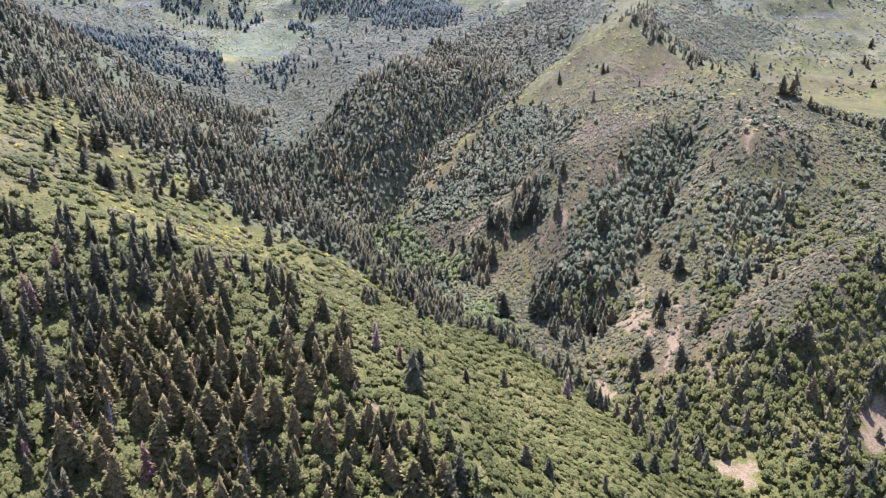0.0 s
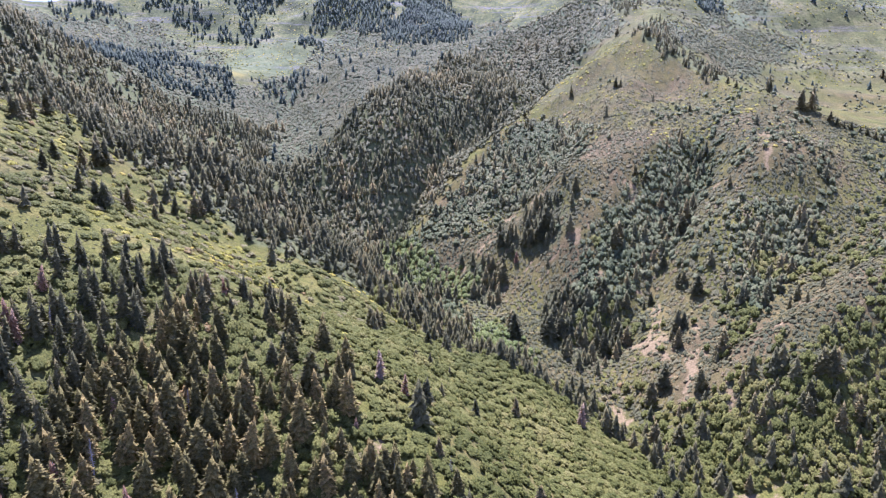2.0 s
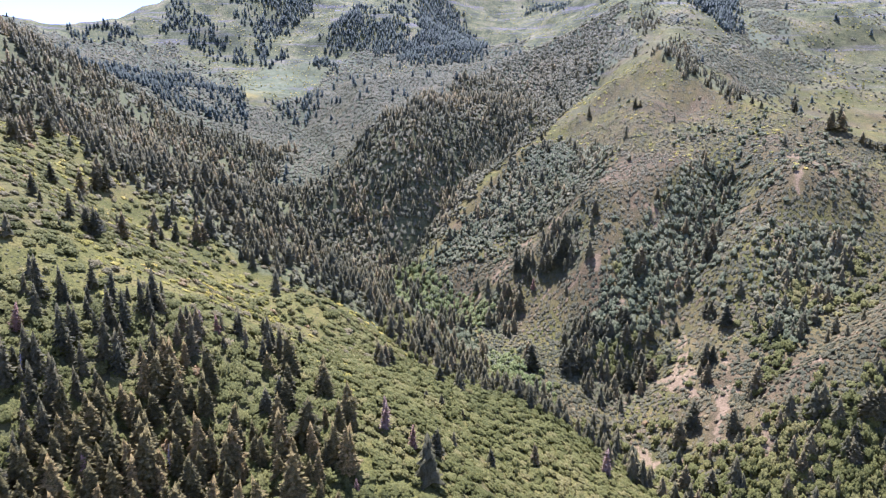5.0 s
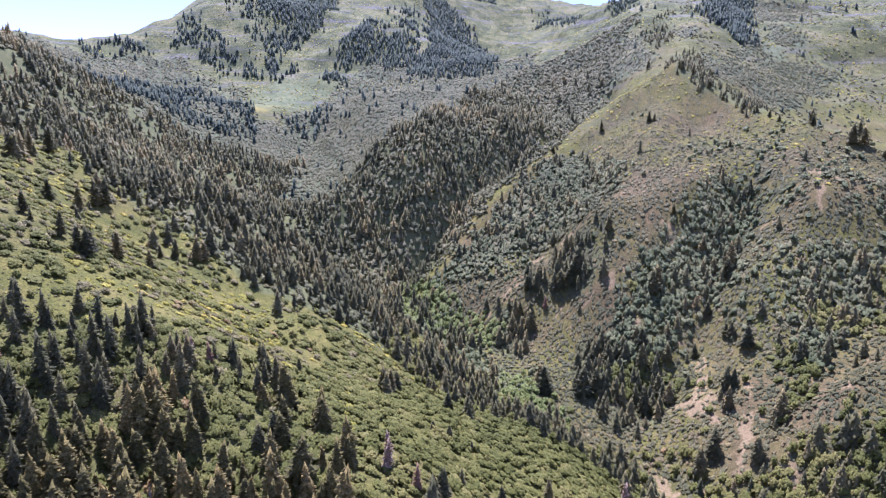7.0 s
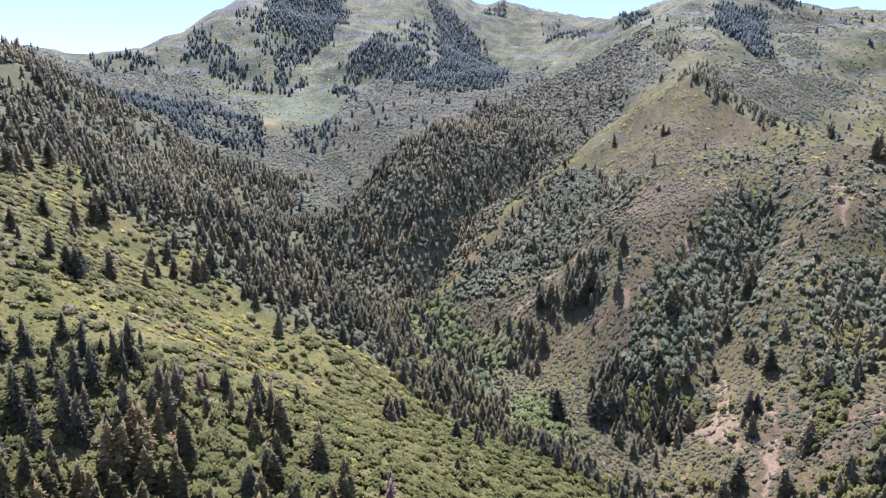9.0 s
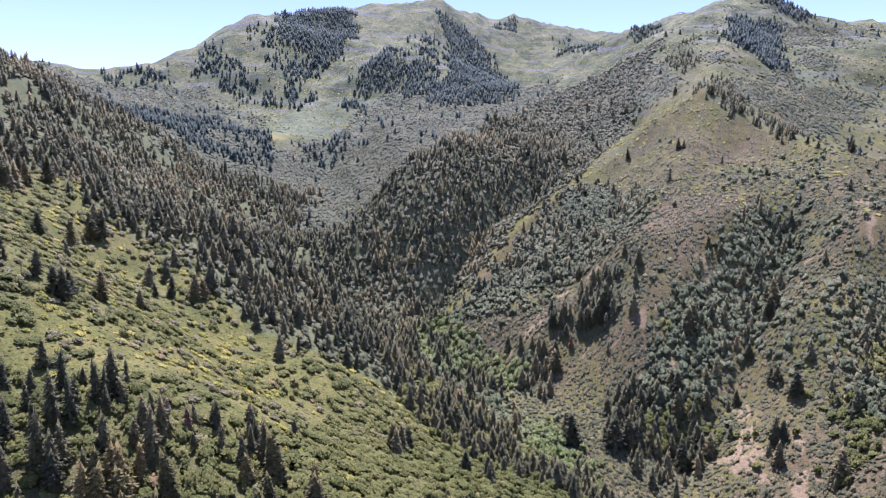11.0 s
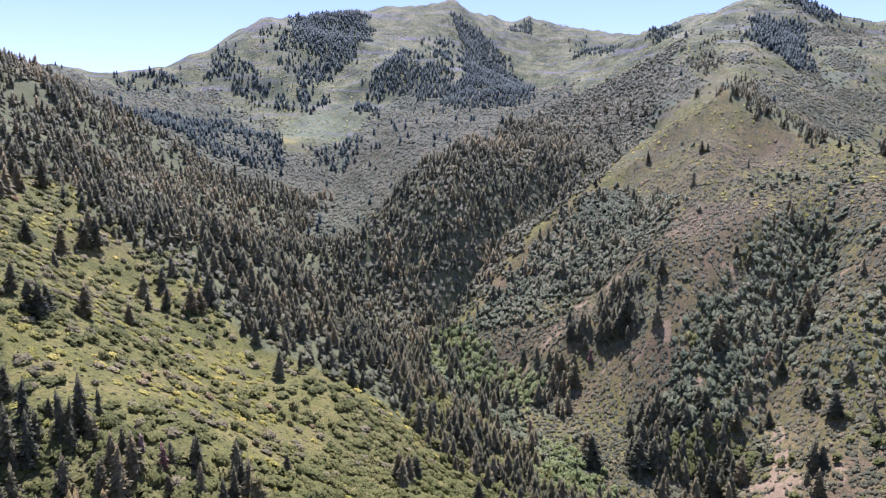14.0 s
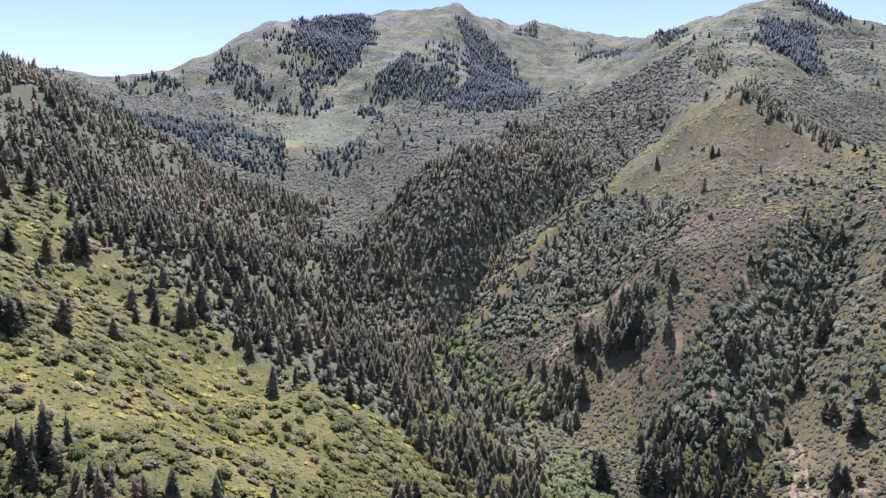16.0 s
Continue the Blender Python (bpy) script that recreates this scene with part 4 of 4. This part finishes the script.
stuff("hillside_scrub", "low dry scrub over the sunlit spur", "shrubs", SHRUB_FAR,
      off_ridge(on_ribs(clear_of_soil(low_part(scatter(FACE, 3.1, 0.9, 108, clump=0.2, clump_cell=14))))), (1.1, 3.0), (2.0, 4.6), M_SCRUB, 87, 0.9, 0.1)
sage = np.concatenate([clear_of_soil(low_part(scatter(FACE, 3.6, 0.6, 125))), high_part(scatter(FACE, 2.6, 0.75, 123, clump=0.45, clump_cell=16)), scatter(CREST, 3.0, 0.75, 115, clump=0.4)])
stuff("sage_brush", "small sage bushes dotted over the grassy crest", "shrubs", SAGE, sage, (0.5, 1.4), (1.4, 3.6), M_SCRUB, 124, 1.0, 0.1)
stuff("far_scrub", "soft grey-green brush masses on the slopes behind the spur", "shrubs", ASPEN_FAR, np.concatenate([scatter(f, 4.8, 0.95, 209 + k, fray=14) for k, f in enumerate(FAR_BRUSH)] + [scatter(BEHIND, 7, 0.16, 109, clump=0.9, clump_cell=40)]), (2.6, 5.0), (4.2, 7), M_GREYLEAF, 125, 0.9, 0.08)
stuff("slope_shrubs", "rounded grey-green shrubs dotted over the grassy slope", "shrubs", ROUND_FINE,
      np.concatenate([scatter(GRASS, 4.8, 0.3, 240, clump=0.85, clump_cell=26), scatter(CREST, 6, 0.25, 241, clump=0.8), high_part(scatter(FACE, 6, 0.22, 242, clump=0.8, clump_cell=30))]), (0.9, 2.6), (2.2, 5.6), M_SHRUB, 129, 0.8, 0.12)
stuff("pale_brush", "pale grey and rusty brush among the grass of the slope", "shrubs", SHRUB,
      np.concatenate([scatter(GRASS, 4.6, 0.14, 207, clump=0.85, clump_cell=24), low_part(scatter(FACE, 6, 0.10, 208, clump=0.6)), scatter(NEAR_FIRS, 7, 0.12, 210), scatter(FOREST_LEFT, 9, 0.12, 211, clump=0.6), scatter(FOREST_SPUR, 9, 0.08, 212)]), (1.6, 3.8), (2.6, 5.6), M_PALE, 127, 0.7, 0.05)
brush = clear_of_soil(scatter(NEAR_FIRS, 3.1, 0.84, 112))
brush = brush[np.argsort(np.hypot(brush[:, 0] + 20, brush[:, 1] - 195))]
single_oaks = brush[:280]
stuff("understory_oak", "broadleaf brush among the near firs", "shrubs", ROUND_FINE, brush[280:], (1.8, 5.0), (3.2, 7.0), M_OAK, 88, 0.7)
stuff("grass_tufts", "yellow-green grass tufts on the open slope", "grass", TUFT, clear_of_soil(scatter(GRASS, 3.0, 0.75, 114)), (0.4, 1.0), (1.0, 2.2), M_GRASS, 89, 1.0)

# ---------------------------------------------------------------- single firs: x, y, height
LONE_SLOPE = ((-292, 477, 19), (-291, 456, 17), (-306, 470, 15), (-287, 435, 18), (-199, 321, 11), (-193, 317, 6), (-181, 318, 12), (-236, 416, 17),
              (-177, 304, 4), (-170, 313, 13), (-167, 314, 14), (-169, 321, 11), (-170, 341, 14), (-171, 371, 10), (-182, 404, 9), (-179, 415, 13),
              (-169, 421, 17), (-167, 428, 13), (-246, 405, 12), (-239, 438, 18), (-237, 445, 20), (-144, 270, 10), (-130, 269, 6), (-115, 265, 9),
              (-117, 265, 8), (-107, 273, 4), (-90, 274, 8), (-84, 287, 7), (-77, 264, 6), (-71, 295, 7), (-105, 259, 11))
LONE_LOWER = ((-45, 352, 15), (-43, 356, 14), (-41, 364, 12), (-29, 434, 17), (-23, 436, 18), (-8, 417, 16), (-3, 364, 13), (-14, 366, 11),
              (-2, 410, 11), (8, 453, 13), (7, 485, 12), (-18, 313, 5), (-11, 314, 7), (-1, 314, 5), (-90, 260, 6), (-138, 257, 9), (-67, 236, 10),
              (-64, 242, 10), (48, 510, 19), (51, 497, 22), (49, 598, 19), (49, 610, 15), (40, 613, 15), (-80, 281, 4))
LONE_FACE = ((92, 627, 24), (85, 619, 22), (75, 620, 21), (55, 630, 19), (59, 622, 12), (48, 632, 15), (95, 548, 19), (88, 498, 22), (79, 496, 22),
             (105, 538, 18), (129, 528, 21), (149, 533, 16), (170, 534, 12), (141, 497, 17), (137, 510, 18), (122, 491, 24), (169, 462, 16), (174, 481, 19),
             (179, 481, 14), (149, 583, 22), (154, 590, 18), (217, 596, 22), (210, 587, 18), (188, 564, 14), (193, 536, 11), (195, 531, 14), (200, 513, 18),
             (199, 615, 18), (132, 544, 15), (129, 550, 12))
LONE_RIDGE = ((275, 955, 13), (284, 938, 13), (290, 918, 12), (297, 908, 11), (306, 884, 10), (318, 850, 12), (326, 832, 11), (333, 812, 10), (336, 795, 9),
              (445, 942, 22), (371, 712, 22), (509, 942, 22), (162, 907, 16), (206, 845, 14), (211, 841, 10), (260, 1073, 15), (196, 1069, 13),
              (123, 647, 17), (181, 645, 11), (189, 637, 13), (238, 689, 11), (267, 748, 10), (96, 878, 11), (101, 834, 12))
LONE_BEHIND = ((391, 690, 12), (395, 684, 9), (401, 681, 8), (407, 679, 9), (414, 675, 8), (419, 671, 9), (423, 664, 9), (427, 659, 8), (432, 654, 9), (437, 650, 8), (443, 648, 9), (380, 707, 20), (516, 954, 14), (432, 911, 17), (452, 950, 13), (669, 1045, 15), (668, 1035, 14), (730, 1131, 13), (737, 1138, 12), (615, 933, 12))
LONE_RIGHT = ((189, 433, 22), (232, 386, 19), (235, 384, 22), (239, 386, 18), (230, 359, 20), (244, 365, 17), (150, 432, 20), (139, 423, 21), (168, 412, 17),
              (129, 382, 19), (144, 380, 17), (191, 374, 15), (216, 369, 15), (220, 376, 13), (94, 268, 12), (105, 277, 13), (246, 346, 18), (273, 367, 20),
              (158, 348, 15), (172, 342, 13), (-10, 244, 12), (-12, 241, 9), (-4, 211, 8), (11, 276, 9), (32, 305, 11), (32, 215, 10), (41, 216, 10))
PLACE = np.random.RandomState(44)
fir_kinds, lone_kinds = [], []
for k in range(7):
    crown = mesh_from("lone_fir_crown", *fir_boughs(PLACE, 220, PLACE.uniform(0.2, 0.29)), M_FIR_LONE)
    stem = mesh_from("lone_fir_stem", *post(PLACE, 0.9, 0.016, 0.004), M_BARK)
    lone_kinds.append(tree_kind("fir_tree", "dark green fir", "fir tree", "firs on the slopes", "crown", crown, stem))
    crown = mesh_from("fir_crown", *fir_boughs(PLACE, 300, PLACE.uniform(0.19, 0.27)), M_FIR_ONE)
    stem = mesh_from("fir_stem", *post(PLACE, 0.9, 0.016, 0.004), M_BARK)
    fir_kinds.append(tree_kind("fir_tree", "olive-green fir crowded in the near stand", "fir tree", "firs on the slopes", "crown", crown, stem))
single = ((LONE_SLOPE, "dark green fir standing alone on the grassy slope"), (LONE_LOWER, "dark green fir rising from pale scrub oak"),
          (LONE_FACE, "tall dark fir on the dry brushy spur"), (LONE_RIDGE, "small dark fir on the bare grassy crest"),
          (LONE_BEHIND, "small dark fir in a row behind the spur"), (LONE_RIGHT, "tall dark fir among broadleaf trees of the valley"))
near_spots = scatter(NEAR_FIRS, 5.3, 0.72, 120, fray=6, clump=0.35, clump_cell=22)
near_spots = near_spots[(near_spots[:, 1] < 222) | (PLACE.rand(len(near_spots)) < np.where(near_spots[:, 0] < -95, 0.6, 0.35))]
near_spots = near_spots[np.argsort(np.hypot(near_spots[:, 0] + 60, near_spots[:, 1] - 200))]
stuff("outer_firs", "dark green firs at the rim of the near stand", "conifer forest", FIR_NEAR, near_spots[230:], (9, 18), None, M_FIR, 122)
near_spots = near_spots[:230]
for spots, label in single:
    for x, y, tall in spots:
        tagged(plant(lone_kinds[PLACE.randint(7)], x, y, tall * 1.05, PLACE, PLACE.uniform(0.9, 1.25)), label, "fir tree", "firs on the slopes")
for x, y in near_spots:
    plant(fir_kinds[PLACE.randint(7)], x, y, PLACE.uniform(9, 20) * PLACE.uniform(0.75, 1.1), PLACE, PLACE.uniform(0.9, 1.2))
for kind in fir_kinds + lone_kinds:
    discard(kind)

# ---------------------------------------------------------------- single scrub oaks
oak_kinds = []
for k in range(6):
    crown = mesh_from("oak_crown", *leaf_crown(PLACE, 6, 42, 40, 0.04, 1.0, 0.05, tuft=(0.06, 0.13)), M_OAK_ONE)
    stem = mesh_from("oak_stem", *post(PLACE, 0.55, 0.03, 0.012, lean=PLACE.uniform(-0.2, 0.2)), M_BARK)
    oak_kinds.append(tree_kind("scrub_oak_tree", "rounded grey-green scrub oak beside dark firs", "oak tree", "scrub oaks on the near slope", "crown", crown, stem))
for x, y in single_oaks:
    plant(oak_kinds[PLACE.randint(6)], x, y, PLACE.uniform(2.6, 5.6), PLACE, PLACE.uniform(1.0, 1.45))
for kind in oak_kinds:
    discard(kind)

# ---------------------------------------------------------------- dead trees
DEAD_RED = ((-148, 213, 14), (-106, 197, 12), (-90, 170, 14), (-111, 172, 12), (-28, 244, 12), (-18, 242, 10), (72, 335, 16), (-145, 211, 13),
            (-121, 163, 9), (-32, 210, 6), (-94, 265, 10), (-101, 266, 8), (-29, 255, 10), (62, 612, 13), (-150, 235, 11), (-40, 190, 8))
DEAD_GREY = ((-105, 180, 13), (-9, 178, 13), (-55, 219, 9), (-138, 219, 11), (-57, 222, 9), (-18, 193, 9), (-62, 178, 12), (-125, 188, 10), (-88, 208, 11), (0, 205, 8))
red_kinds = []
for k in range(3):
    crown = mesh_from("dead_crown", *fir_boughs(PLACE, 170, 0.2), M_RED)
    red_kinds.append(tree_kind("dead_fir", "dead fir with rust-red needles among green firs", "dead tree", "dead firs on the slope", "crown", crown, mesh_from("dead_stem", *post(PLACE, 0.92, 0.016, 0.004), M_GREY)))
for x, y, tall in DEAD_RED:
    plant(red_kinds[PLACE.randint(3)], x, y, tall, PLACE)
grey_kinds = []
for k in range(3):
    limbs = mesh_from("bare_limbs", *bare_limbs(PLACE, 60, 0.16), M_GREY)
    grey_kinds.append(tree_kind("dead_snag", "bare silver-grey dead fir trunk with thin limbs", "dead tree", "grey snags on the slope", "limbs", limbs, mesh_from("snag_stem", *post(PLACE, 1.0, 0.02, 0.004), M_GREY)))
for x, y, tall in DEAD_GREY:
    plant(grey_kinds[PLACE.randint(3)], x, y, tall, PLACE)
for kind in red_kinds + grey_kinds:
    discard(kind)
